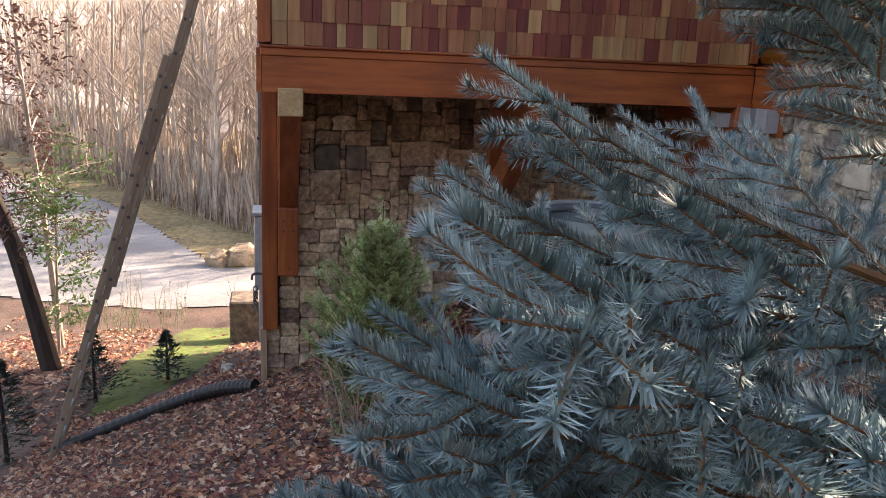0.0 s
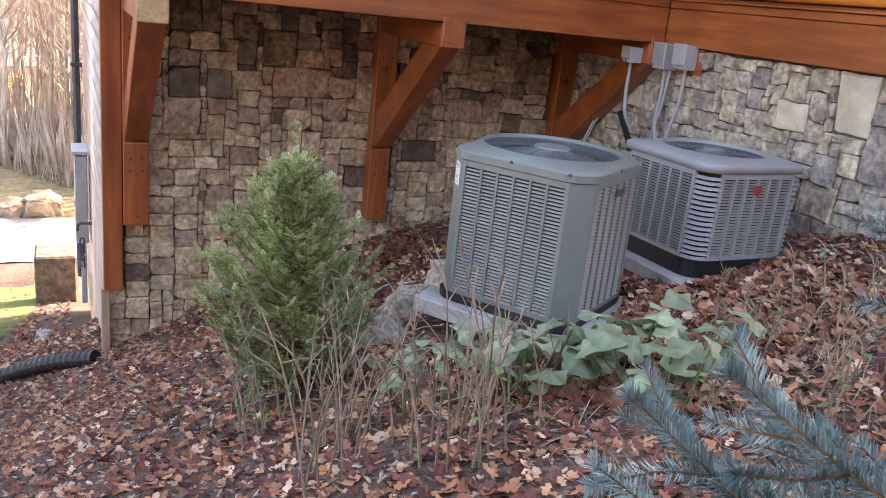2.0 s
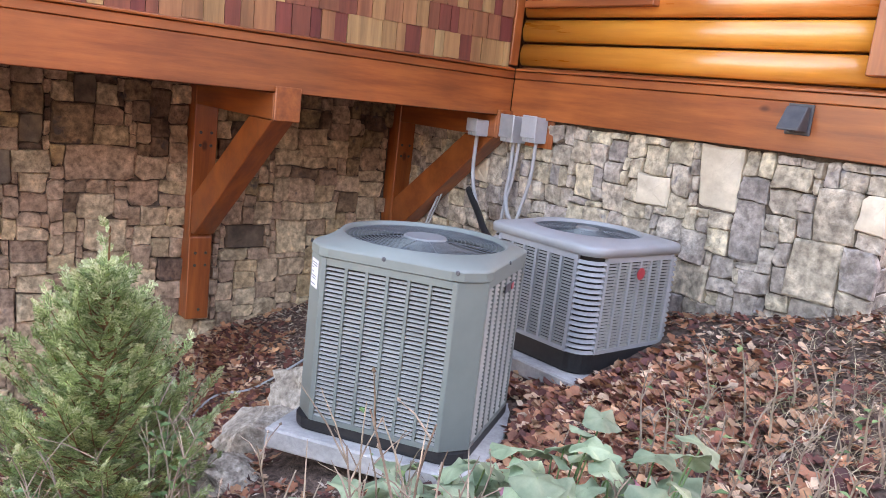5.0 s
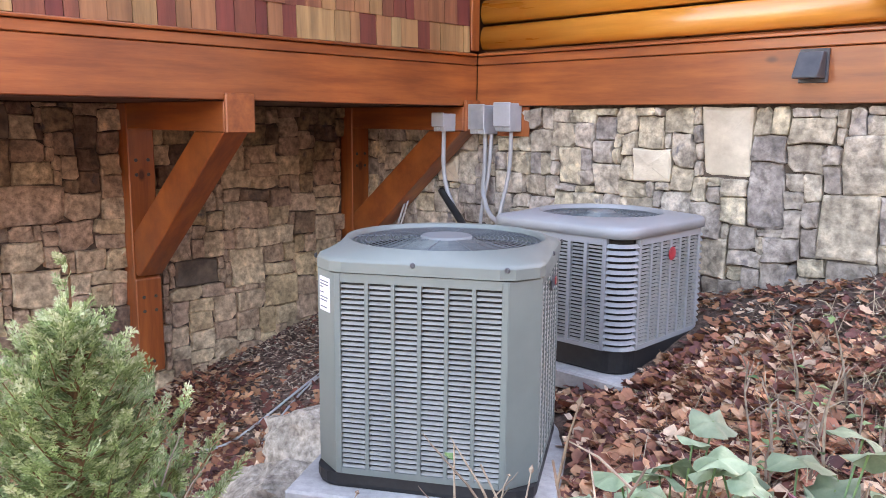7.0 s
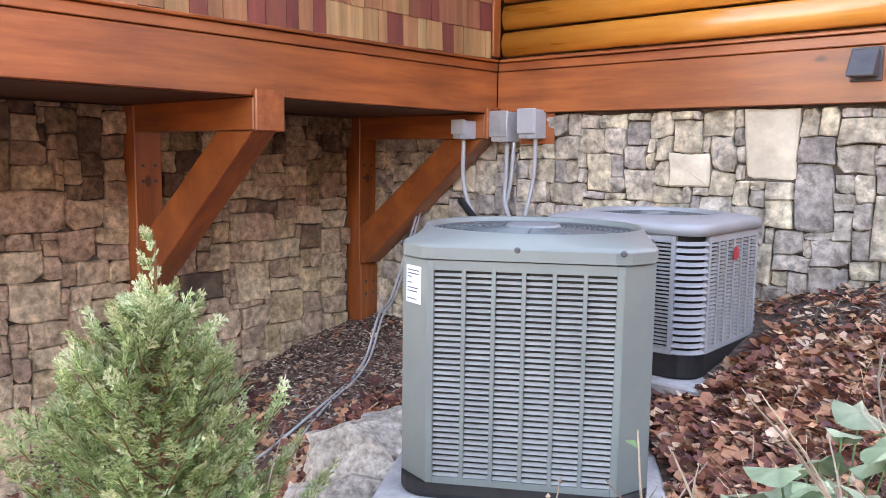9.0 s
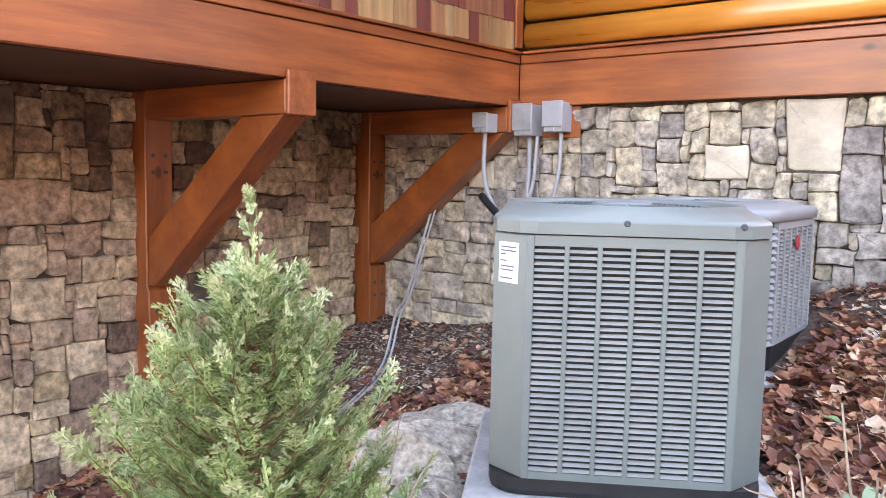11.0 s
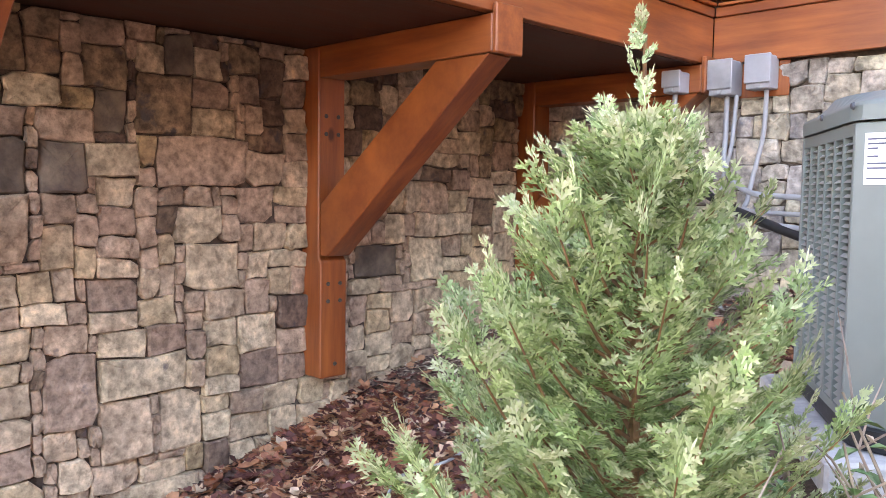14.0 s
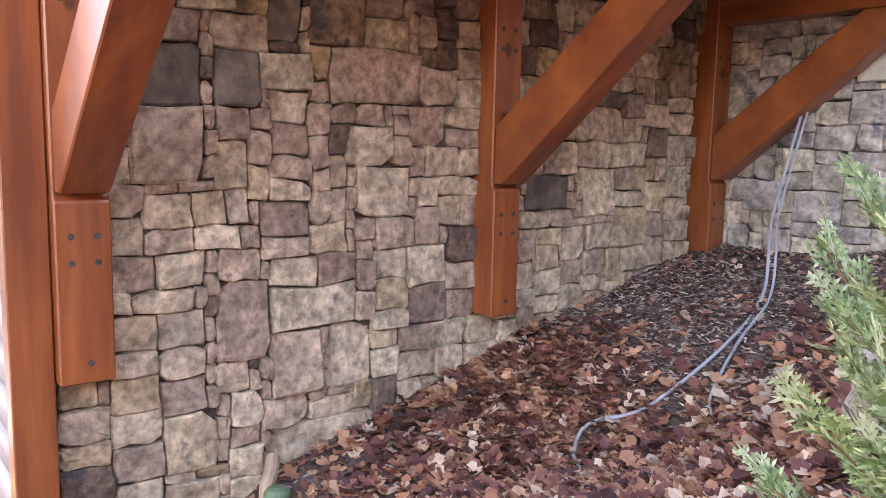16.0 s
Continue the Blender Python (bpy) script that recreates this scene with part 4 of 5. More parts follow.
pipe("drain_hose", [(-0.62, 0.01, 1.20), (-0.63, -0.05, 1.05), (-0.60, -0.3, 0.55), (-0.46, -0.55, height(-0.46, -0.55) + 0.25), (-0.30, -0.85, height(-0.3, -0.85) + 0.03), (-0.20, -1.25, height(-0.2, -1.25) + 0.02), (-0.12, -1.55, height(-0.12, -1.55) + 0.02), (-0.02, -1.68, height(-0.02, -1.68) + 0.01)], 0.0065, pvc, "thin grey hose beside the thicker one", "hose", group="hoses")


def vent_hood():
    th = thing("wall_vent", pose(0, 0, 0), "dark grey louvre hood on the stained beam", "vent")
    part("flange", box((2.09, -0.016, 1.845), (2.225, -0.001, 2.0), 0.003), vent_mat, th)
    part("hood", prism([(-0.017, 1.985), (-0.05, 1.985), (-0.115, 1.875), (-0.115, 1.862), (-0.017, 1.862)], "x", 2.10, 2.215, 0.004), vent_mat, th, "sloped hood")


vent_hood()


# ---- ladder, drain, downspout at the end of the house ----
def ladder():
    base = Vector((-1.75, -5.88, height(-1.75, -5.88)))
    top = Vector((-1.75, -3.90, 4.4))
    d = (top - base).normalized()
    turn = Matrix((Vector((1, 0, 0)), Vector((1, 0, 0)).cross(d) * -1, d)).transposed().to_4x4()
    m = Matrix.Translation(base) @ turn
    th = thing("extension_ladder", m, "weathered extension ladder leaning against the end wall", "ladder")
    length = (top - base).length
    for off, z0, z1, half, nm in ((0.0, 0.0, 4.05, 0.22, "base_rail"), (0.064, 1.75, length, 0.19, "fly_rail")):
        for sx in (-half, half):
            part(nm, box((sx - 0.014, off - 0.029, z0), (sx + 0.014, off + 0.029, z1), 0.004), ladder_mat, th)
            z = z0 + 0.2
            while z < z1 - 0.05:
                bm = bmesh.new()
                bmesh.ops.create_cone(bm, cap_ends=True, segments=10, radius1=0.016, radius2=0.016, depth=0.006)
                bmesh.ops.transform(bm, matrix=pose(sx + (0.016 if sx > 0 else -0.016), off, z, 0, 90, 0), verts=bm.verts)
                part("rung_end", bm, vent_mat, th)
                z += 0.305
        z = z0 + 0.2
        while z < z1 - 0.05:
            v, f = tube_data([(-half, off, z), (half, off, z)], 0.016, 8)
            raw("rung", v, f, steel, th)
            z += 0.305


ladder()


def corrugated_drain():
    course = ((-1.0, -4.12, 0.02), (-1.25, -4.25, 0.09), (-1.5, -4.55, 0.07), (-1.65, -5.0, 0.05), (-1.75, -5.6, 0.03), (-1.9, -6.4, 0.01), (-2.1, -7.4, 0.0))
    pts = bezier([(-1.12, -3.95, height(-1.12, -3.95) + 0.03)] + [(x - 0.12, y, height(x - 0.12, y) + d) for x, y, d in course[1:]], 28)
    rad = [0.058 + (0.006 if i % 4 < 2 else -0.002) for i in range(len(pts))]
    v, f = tube_data(pts, rad, 14)
    tagged(raw("drain_pipe", v, f, black_plastic), "black corrugated drain pipe lying down the bank", "drain pipe")


corrugated_drain()


def end_wall_fittings():
    th = thing("downspout", pose(0, 0, 0), "dark brown downspout on the end wall", "downspout")
    v, f = tube_data([(-6.3, Y_END - 0.09, -2.2), (-6.3, Y_END - 0.09, 2.9)], 0.045, 6)
    raw("pipe", v, f, vent_mat, th)
    for z in (-1.2, 0.6, 2.3):
        part("strap", box((-6.37, Y_END - 0.15, z), (-6.23, Y_END - 0.02, z + 0.05), 0.004), vent_mat, th)
    th = thing("electric_meter_box", pose(0, 0, 0), "tall grey electrical cabinet on the end wall", "electrical box")
    part("body", box((-4.9, Y_END - 0.16, -1.15), (-4.45, Y_END - 0.03, -0.15), 0.01), steel, th)
    part("lid", box((-4.92, Y_END - 0.18, -0.14), (-4.43, Y_END - 0.02, -0.10), 0.005), steel, th)
    part("conduit", box((-4.7, Y_END - 0.11, -1.95), (-4.64, Y_END - 0.05, -1.152), 0.01), pvc, th)
    th = thing("hose_tap", pose(0, 0, 0), "garden tap with coiled hose on the end wall", "tap")
    v, f = tube_data(bezier([(-3.2, Y_END - 0.03, -0.55), (-3.2, Y_END - 0.14, -0.55), (-3.2, Y_END - 0.16, -0.62)], 6), 0.014, 8)
    raw("spout", v, f, vent_mat, th)
    pts = [(-3.2 + 0.05 * math.cos(a), Y_END - 0.12 - 0.02 * math.sin(a * 2), -0.78 + 0.1 * math.sin(a) - 0.01 * a) for a in np.linspace(0, 15, 60)]
    v, f = tube_data(pts, 0.009, 6)
    raw("hose", v, f, vent_mat, th)


end_wall_fittings()


# ---- rocks ----
tan_rock = mat("tan_sandstone", (0.30, 0.22, 0.14), (0.48, 0.37, 0.25), 5, rough=0.9, bump=0.8, stain=0.4, stain_scale=2)


def rock(name, at, size, seed, label, category, turn=0.0, group=""):
    bm = bmesh.new()
    bmesh.ops.create_icosphere(bm, subdivisions=4, radius=1.0)
    off = Vector((seed * 3.7, seed * 1.3, seed * 2.1))
    rr = random.Random(seed * 17)
    cuts = [(Vector((rr.uniform(-1, 1), rr.uniform(-1, 1), rr.uniform(-0.2, 1))).normalized(), rr.uniform(0.62, 0.95)) for _ in range(12)]
    for v in bm.verts:
        n = v.co.normalized()
        c = Vector([math.copysign(abs(a) ** 0.6, a) for a in n])
        k = 1 + 0.16 * noise.noise(n * 1.6 + off) + 0.07 * noise.noise(n * 4 + off) + 0.05 * noise.noise(n * 11 + off)
        for d, reach in cuts:
            over = c.dot(d) - reach
            if over > 0:
                c = c - d * over
        v.co = Vector((c.x * size[0], c.y * size[1], c.z * size[2])) * k * 0.80
    ob = part(name, bm, tan_rock if group == "drive boulders" else rock_mat)
    ob.matrix_world = pose(*at, 0, 0, turn)
    return tagged(ob, label, category, group)


rock("boulder", (1.20, -2.28, 0.22), (0.36, 0.22, 0.22), 1, "pale grey ledge rock beside the concrete pad", "boulder", 40, "ledge rocks")
rock("boulder", (0.95, -1.90, 0.24), (0.42, 0.26, 0.24), 2, "flat pale ledge rock among the leaves", "boulder", 30, "ledge rocks")
rock("boulder", (0.80, -1.55, 0.24), (0.34, 0.22, 0.18), 3, "rough ledge rock against the bank", "boulder", 35, "ledge rocks")
rock("boulder", (1.50, -2.66, 0.22), (0.25, 0.20, 0.16), 4, "weathered rock below the concrete pad", "boulder", 10, "ledge rocks")
rock("stone_lump", (2.12, -1.11, 0.575), (0.075, 0.055, 0.045), 7, "small pale stone among dead leaves", "stone")
rock("boulder", (-17.4, -4.7, -4.2), (0.9, 0.7, 0.55), 5, "tan boulder at the edge of the drive", "boulder", 0, "drive boulders")
rock("boulder", (-17.0, -5.3, -4.25), (0.5, 0.5, 0.4), 6, "small tan boulder at the edge of the drive", "boulder", 0, "drive boulders")
rock("stone_lump", (-4.2, -4.35, height(-4.2, -4.35) + 0.05), (0.16, 0.14, 0.12), 9, "pale round stone at the foot of the end wall", "stone")


def ground_spout():
    th = thing("sprinkler_cap", pose(-1.10, -3.02, height(-1.1, -3.02) + 0.07, 0, 0, 30), "green plastic drain elbow at the foot of the wall", "drain fitting")
    v, f = tube_data(bezier([(0, 0, -0.1), (0, 0, 0), (0.0, 0.03, 0.05), (-0.03, 0.09, 0.09)], 6), 0.03, 10)
    raw("elbow", v, f, wood_pale, th)
    bm = bmesh.new()
    bmesh.ops.create_uvsphere(bm, u_segments=16, v_segments=8, radius=0.055)
    bmesh.ops.transform(bm, matrix=pose(0.07, -0.03, 0.0) @ Matrix.Diagonal((1, 1, 0.7, 1)), verts=bm.verts)
    part("cap", bm, green_plastic, th, "domed green cap")


ground_spout()


# ---- plants ----
def arborvitae(base, tall, radius, seed):
    """A young arborvitae: rising limbs that carry flat ferny sprays of scale leaves, pale at the tips, in an uneven cone with gaps."""
    r = random.Random(seed)
    th = thing("arborvitae", pose(*base), "young golden-green arborvitae shrub on the bank", "shrub")
    wood, crown, tips = Soup(), Soup(), Soup()
    v, f = tube_data([(0, 0, -0.1), (0.01, 0, tall * 0.4), (0, 0.01, tall * 0.97)], [0.014, 0.009, 0.003], 6)
    wood.add(v, f)

    def leaflet(soup, p, e, across, ln, w):
        m = p + e * ln * 0.45
        soup.add([p - across * w * 0.5, m - across * w, p + e * ln, m + across * w, p + across * w * 0.5], [(0, 1, 2, 3, 4)])

    def spray(p, d, up, size, pale):
        """A forked frond in the plane of d and its side."""
        side = d.cross(up).normalized()
        n = max(4, int(size / 0.0155))
        droop = r.uniform(-0.25, 0.15)
        for k in range(n):
            q = (k + 0.5) / n
            c = p + d * (size * q) + up * (droop * size * q * q)
            ln = size * (0.42 - 0.27 * q) + 0.008
            soup = tips if q > 1 - pale else crown
            leaflet(soup, c, d, side, size / n * 1.5, 0.0018)
            for sgn in (-1, 1):
                e = (d * 0.85 + side * sgn * 0.62 + up * r.uniform(-0.2, 0.2)).normalized()
                across = (side - e * side.dot(e)).normalized()
                l1 = ln * r.uniform(0.7, 1.15)
                leaflet(soup, c, e, across, l1, 0.0029)
                if l1 > 0.016:
                    for q2 in (0.3, 0.6):
                        for s2 in (-1, 1):
                            e2 = (e * 0.85 + across * s2 * 0.6).normalized()
                            a2 = (across - e2 * across.dot(e2)).normalized()
                            leaflet(tips if q2 * l1 / size + q > 1.08 - pale else soup, c + e * l1 * q2, e2, a2, l1 * r.uniform(0.3, 0.5), 0.0025)

    limbs = 190
    for k in range(limbs):
        h = ((k + r.random()) / limbs) ** 1.12
        z0 = tall * (0.03 + 0.80 * h)
        a = k * 2.39996 + r.uniform(-0.35, 0.35)
        out = Vector((math.cos(a), math.sin(a), 0))
        prof = (1.0 - h) ** 0.9 * (0.72 + 0.40 * smooth01(0.0, 0.22, h)) + 0.06
        ln = radius * prof * r.uniform(0.66, 1.10)
        rise = r.uniform(0.35, 0.85) + 0.5 * h
        b = Vector((0, 0, z0))
        mid = b + out * ln * 0.55 + Vector((0, 0, ln * rise * 0.38)) + Vector((r.uniform(-0.02, 0.02), r.uniform(-0.02, 0.02), 0))
        tip = b + out * ln + Vector((0, 0, ln * rise))
        line = bezier([b, mid, tip], 6)
        v, f = tube_data(line, [0.0042 * (1 - 0.75 * i / len(line)) for i in range(len(line))], 4)
        wood.add(v, f)
        m = max(5, int(ln / 0.0165))
        for j in range(m):
            q = 0.22 + 0.78 * (j + r.random() * 0.6) / m
            i = min(int(q * (len(line) - 1)), len(line) - 2)
            p = line[i].lerp(line[i + 1], q * (len(line) - 1) - i)
            d0 = (line[i + 1] - line[i]).normalized()
            side = d0.cross(Vector((0, 0, 1))).normalized() * (1 if j % 2 else -1)
            d = (d0 * r.uniform(0.5, 0.9) + side * r.uniform(0.3, 0.9) + Vector((0, 0, r.uniform(-0.05, 0.5)))).normalized()
            up = Vector((r.uniform(-0.7, 0.7), r.uniform(-0.7, 0.7), 1)) - out * r.uniform(0.0, 0.9)
            up = (up - d * up.dot(d)).normalized()
            spray(p, d, up, r.uniform(0.045, 0.10) * (1.1 - 0.3 * q), (r.uniform(0.3, 0.7) if r.random() < 0.48 else 0.1) * q)
        d = (tip - mid).normalized()
        up = Vector((r.uniform(-1, 1), r.uniform(-1, 1), 0.6))
        up = (up - d * up.dot(d)).normalized()
        spray(tip - d * 0.02, (d + Vector((r.uniform(-0.3, 0.3), r.uniform(-0.3, 0.3), 0.2))).normalized(), up, r.uniform(0.06, 0.10), r.uniform(0.0, 0.6))
    for k in range(11):
        a = k * 2.4
        d = (Vector((math.cos(a) * 0.6, math.sin(a) * 0.6, 1))).normalized()
        up = Vector((math.cos(a * 3), math.sin(a * 3), 0.2))
        up = (up - d * up.dot(d)).normalized()
        spray(Vector((0, 0, tall * (0.80 + 0.165 * k / 10))), d, up, r.uniform(0.035, 0.075) * (1.15 - 0.05 * k), 0.6)
    tagged(wood.make("inner_wood", spruce_wood, th, "thin brown stems"), kind="stuff")
    tagged(crown.make("crown", thuja_mat, th, "feathery green sprays"), kind="stuff")
    tagged(tips.make("pale_foliage", thuja_tip, th, "pale cream-gold spray tips"), kind="stuff")


BUSH = (1.52, -3.17)
arborvitae((*BUSH, height(*BUSH) - 0.03), 1.35 - height(*BUSH), 0.45, 4)


def needled_branch(soup, wood, pts, r, density, length, thick=0.0042):
    """A twig with stiff needles swept forward all round it, thicker on its upper side, ending in a rosette."""
    line = bezier(pts, 5)
    n = len(line)
    v, f = tube_data(line, [thick * (1 - 0.55 * i / n) for i in range(n)], 5)
    wood.add(v, f)
    total = sum((b - a).length for a, b in zip(line, line[1:]))
    count = int(total * density)
    for k in range(count + 26):
        end = k >= count
        q = (k + r.random()) / count * (n - 1) if not end else n - 1 - 0.12 * r.random()
        i = min(int(q), n - 2)
        p = line[i].lerp(line[i + 1], min(q - i, 1.0))
        d = (line[i + 1] - line[i]).normalized()
        a = r.uniform(0, 2 * math.pi)
        s = d.orthogonal().normalized()
        out = s * math.cos(a) + d.cross(s) * math.sin(a)
        out = (out + Vector((0, 0, 0.45))).normalized()
        e = (out + d * (r.uniform(0.25, 1.9) if end else r.uniform(0.45, 0.85))).normalized()
        ln = length * r.uniform(0.8, 1.12)
        w = e.cross(Vector((0.2, 0.1, 1)))
        w = (w.normalized() if w.length > 1e-4 else s) * 0.0011
        mid = p + e * ln * 0.6 + Vector((0, 0, ln * 0.03))
        soup.add([p - w, p + w, mid + w, mid - w, p + e * ln + Vector((0, 0, ln * 0.08))], [(0, 1, 2, 3), (3, 2, 4)])


def spruce(base, tall, radius, seed, levels):
    """A young blue spruce: whorls of stiff boughs with flat side twigs like bottle brushes, dense towards the path."""
    r = random.Random(seed)
    th = thing("blue_spruce", pose(*base), "blue spruce with stiff silvery-blue needles beside the path", "spruce tree")
    wood, needles = Soup(), Soup()
    v, f = tube_data([(0, 0, -0.2), (0.01, 0.0, tall * 0.5), (0, 0.01, tall)], [0.05, 0.03, 0.008], 8)
    raw("trunk", v, f, bark_dark, th)

    def bough(start, o, ln, slope, sweep, thin):
        """A bough from the trunk: its leader, flat side twigs, and their own side twigs."""
        side = Vector((-o.y, o.x, 0))
        def at(q):
            return start + o * (ln * q) + side * (sweep * ln * q * q) + Vector((0, 0, ln * (slope * q + 0.18 * q * q)))
        main = [at(q) for q in (0.0, 0.3, 0.6, 0.85, 1.0)]
        needled_branch(needles, wood, main[1:], r, 1400 * thin, 0.027, 0.0034)
        v, f = tube_data([main[0], main[1], main[2]], [0.011, 0.007, 0.004], 5)
        wood.add(v, f)
        m = max(2, int(ln / 0.11))
        for j in range(m):
            q = 0.28 + 0.64 * (j + r.uniform(-0.2, 0.2)) / m
            for s in (-1, 1):
                p = at(q + 0.02 * s)
                l2 = ln * (0.46 * (1 - q) + 0.13) * r.uniform(0.8, 1.15)
                e = (o * 0.85 + side * s * r.uniform(0.55, 0.8)).normalized()
                tip = p + e * l2 + Vector((0, 0, l2 * r.uniform(-0.12, 0.42)))
                mid = p + e * l2 * 0.5 + Vector((0, 0, l2 * 0.04))
                needled_branch(needles, wood, [p, mid, tip], r, 1350 * thin, 0.026, 0.0030)
                if l2 > 0.2:
                    for s2 in (-1, 1):
                        e2 = (e * 0.8 + e.cross(Vector((0, 0, 1))) * s2 * 0.6 + Vector((0, 0, r.uniform(-0.1, 0.3)))).normalized()
                        needled_branch(needles, wood, [mid, mid + e2 * l2 * 0.2, mid + e2 * l2 * 0.42], r, 1350 * thin, 0.024, 0.0026)

    for lv in range(levels):
        h = (lv + 0.5) / levels
        reach = min(0.98, radius * (1 - h) ** 0.85 + 0.05) * (1.0 - 0.30 * smooth01(0.30, 0.52, h))
        n = 8 if h < 0.7 else 6
        for k in range(n):
            a = 2 * math.pi * (k + r.uniform(-0.3, 0.3)) / n + lv * 2.4
            o = Vector((math.cos(a), math.sin(a), 0))
            z = tall * (0.04 + 0.93 * h) + r.uniform(-0.09, 0.09)
            bough(Vector((0, 0, z)), o, reach * r.uniform(0.80, 1.06), 0.02 + 0.45 * h + r.uniform(-0.16, 0.16), r.uniform(-0.1, 0.1), 1.0 if o.y < 0.35 else 0.45)
    # the longest boughs, that lean out over the path
    for x, y, z in ((5.27, -3.69, 1.90), (5.44, -3.63, 2.06), (4.90, -3.62, 1.80), (4.95, -3.35, 2.42), (5.30, -3.45, 2.50), (5.50, -3.30, 2.62), (4.74, -3.445, 2.16), (4.46, -3.47, 1.53), (4.25, -3.42, 1.39), (4.60, -3.62, 1.42), (5.05, -3.72, 1.58), (5.42, -3.68, 1.66)):
        to = Vector((x, y, z)) - Vector(base)
        flat = Vector((to.x, to.y, 0))
        bough(Vector((0, 0, to.z - 0.42 * flat.length)), flat.normalized(), flat.length, 0.24, 0.0, 1.0)
    tagged(wood.make("inner_wood", spruce_wood, th, "orange-brown twigs"), kind="stuff")
    tagged(needles.make("needles", needle_mat, th, "silvery-blue needles"), kind="stuff")


spruce((5.13, -2.76, height(5.13, -2.76) - 0.02), 2.3, 1.35, 8, 9)


def canes(at, count, seed, tall, spread, label, leaves=0):
    """A clump of thin dry canes with side twigs."""
    r = random.Random(seed)
    x0, y0 = at
    th = thing("dry_stems", pose(x0, y0, height(x0, y0)), label, "dry stems", "dry perennial stems")
    g = Soup()
    for k in range(count):
        a, q = r.uniform(0, 6.28), spread * math.sqrt(r.random())
        x, y = math.cos(a) * q, math.sin(a) * q
        z = height(x0 + x, y0 + y) - height(x0, y0) - 0.02
        h = tall * r.uniform(0.45, 1.05)
        lean = Vector((r.uniform(-0.28, 0.28), r.uniform(-0.28, 0.28), 0)) * h
        p0 = Vector((x, y, z))
        pts = bezier([p0, p0 + Vector((0, 0, h * 0.4)) + lean * 0.25, p0 + Vector((0, 0, h * 0.75)) + lean * 0.6 + Vector((r.uniform(-0.02, 0.02), 0, 0)), p0 + Vector((0, 0, h)) + lean], 4)
        v, f = tube_data(pts, [0.0052 * (1 - 0.7 * i / len(pts)) for i in range(len(pts))], 5)
        cane = raw("cane", v, f, cane_mat, th)
        for j in range(r.randint(3, 7)):
            b = pts[r.randint(3, len(pts) - 2)]
            e = Vector((r.uniform(-1, 1), r.uniform(-1, 1), r.uniform(0.3, 1.2))).normalized() * h * r.uniform(0.12, 0.3)
            v, f = tube_data([b, b + e * 0.5 + Vector((0, 0, 0.01)), b + e * 0.96, b + e, b + e * 1.06], [0.0024, 0.0018, 0.0011, 0.0048 if r.random() < 0.35 else 0.0009, 0.0006], 4)
            raw("twig", v, f, cane_mat, cane)
        for j in range(leaves):
            b = pts[r.randint(1, len(pts) - 2)]
            e = Vector((r.uniform(-1, 1), r.uniform(-1, 1), r.uniform(-0.2, 0.5))).normalized()
            u = e.cross(Vector((0, 0, 1))).normalized()
            ln = r.uniform(0.02, 0.05)
            g.add([b, b + e * ln * 0.5 + u * ln * 0.3, b + e * ln + Vector((0, 0, -0.3 * ln)), b + e * ln * 0.5 - u * ln * 0.3], [(0, 1, 2, 3)])
    if g.v:
        tagged(g.make("leaves", small_green, th, "small green leaves"), kind="stuff")


canes((1.75, -3.20), 30, 3, 0.62, 0.32, "green leafy stems round the foot of the shrub", 16)
canes((1.45, -3.0), 16, 31, 0.6, 0.3, "green leafy stems beside the shrub", 14)
canes((2.5, -3.15), 12, 5, 0.62, 0.22, "dry brown rose canes on the bank")
canes((2.9, -2.85), 12, 6, 0.60, 0.28, "dry brown rose canes by the large unit", 2)
canes((2.55, -2.65), 10, 16, 0.50, 0.25, "dry stems in front of the large unit", 2)
canes((3.0, -2.98), 8, 51, 0.78, 0.16, "tall bare rose canes near the path", 1)
canes((2.72, -3.34), 9, 52, 0.72, 0.16, "bare branching canes near the path", 1)
canes((2.9, -1.35), 16, 7, 0.42, 0.42, "dry grey-green perennial stems", 4)
canes((3.2, -1.9), 12, 9, 0.38, 0.36, "dry seed-headed perennial stems", 3)
canes((3.35, -1.1), 12, 12, 0.36, 0.4, "dry perennial stems up the bank", 2)


def broad_leaf(th, at, size, aim, tilt, seed, material):
    """A lobed, cupped leaf on a stalk."""
    r = random.Random(seed)
    n = 20
    verts = [(0, 0, 0)]
    for q in (0.5, 1.0):
        for k in range(n):
            a = 2 * math.pi * k / n
            rad = size * q * (0.84 + 0.09 * math.cos(5 * a) + 0.05 * r.uniform(-1, 1)) * (0.62 if abs(a - math.pi) < 0.33 else 1)
            verts.append((rad * math.cos(a), rad * math.sin(a), size * (0.18 * q * q * math.cos(2 * a) - 0.20 * q * q + 0.07 * math.cos(5 * a) * q)))
    faces = [(0, 1 + k, 1 + (k + 1) % n) for k in range(n)] + [(1 + k, 1 + n + k, 1 + n + (k + 1) % n, 1 + (k + 1) % n) for k in range(n)]
    ob = raw("leaf", verts, faces, material, th, smooth=True)
    ob.matrix_local = pose(*at, tilt[0], tilt[1], aim)
    return ob


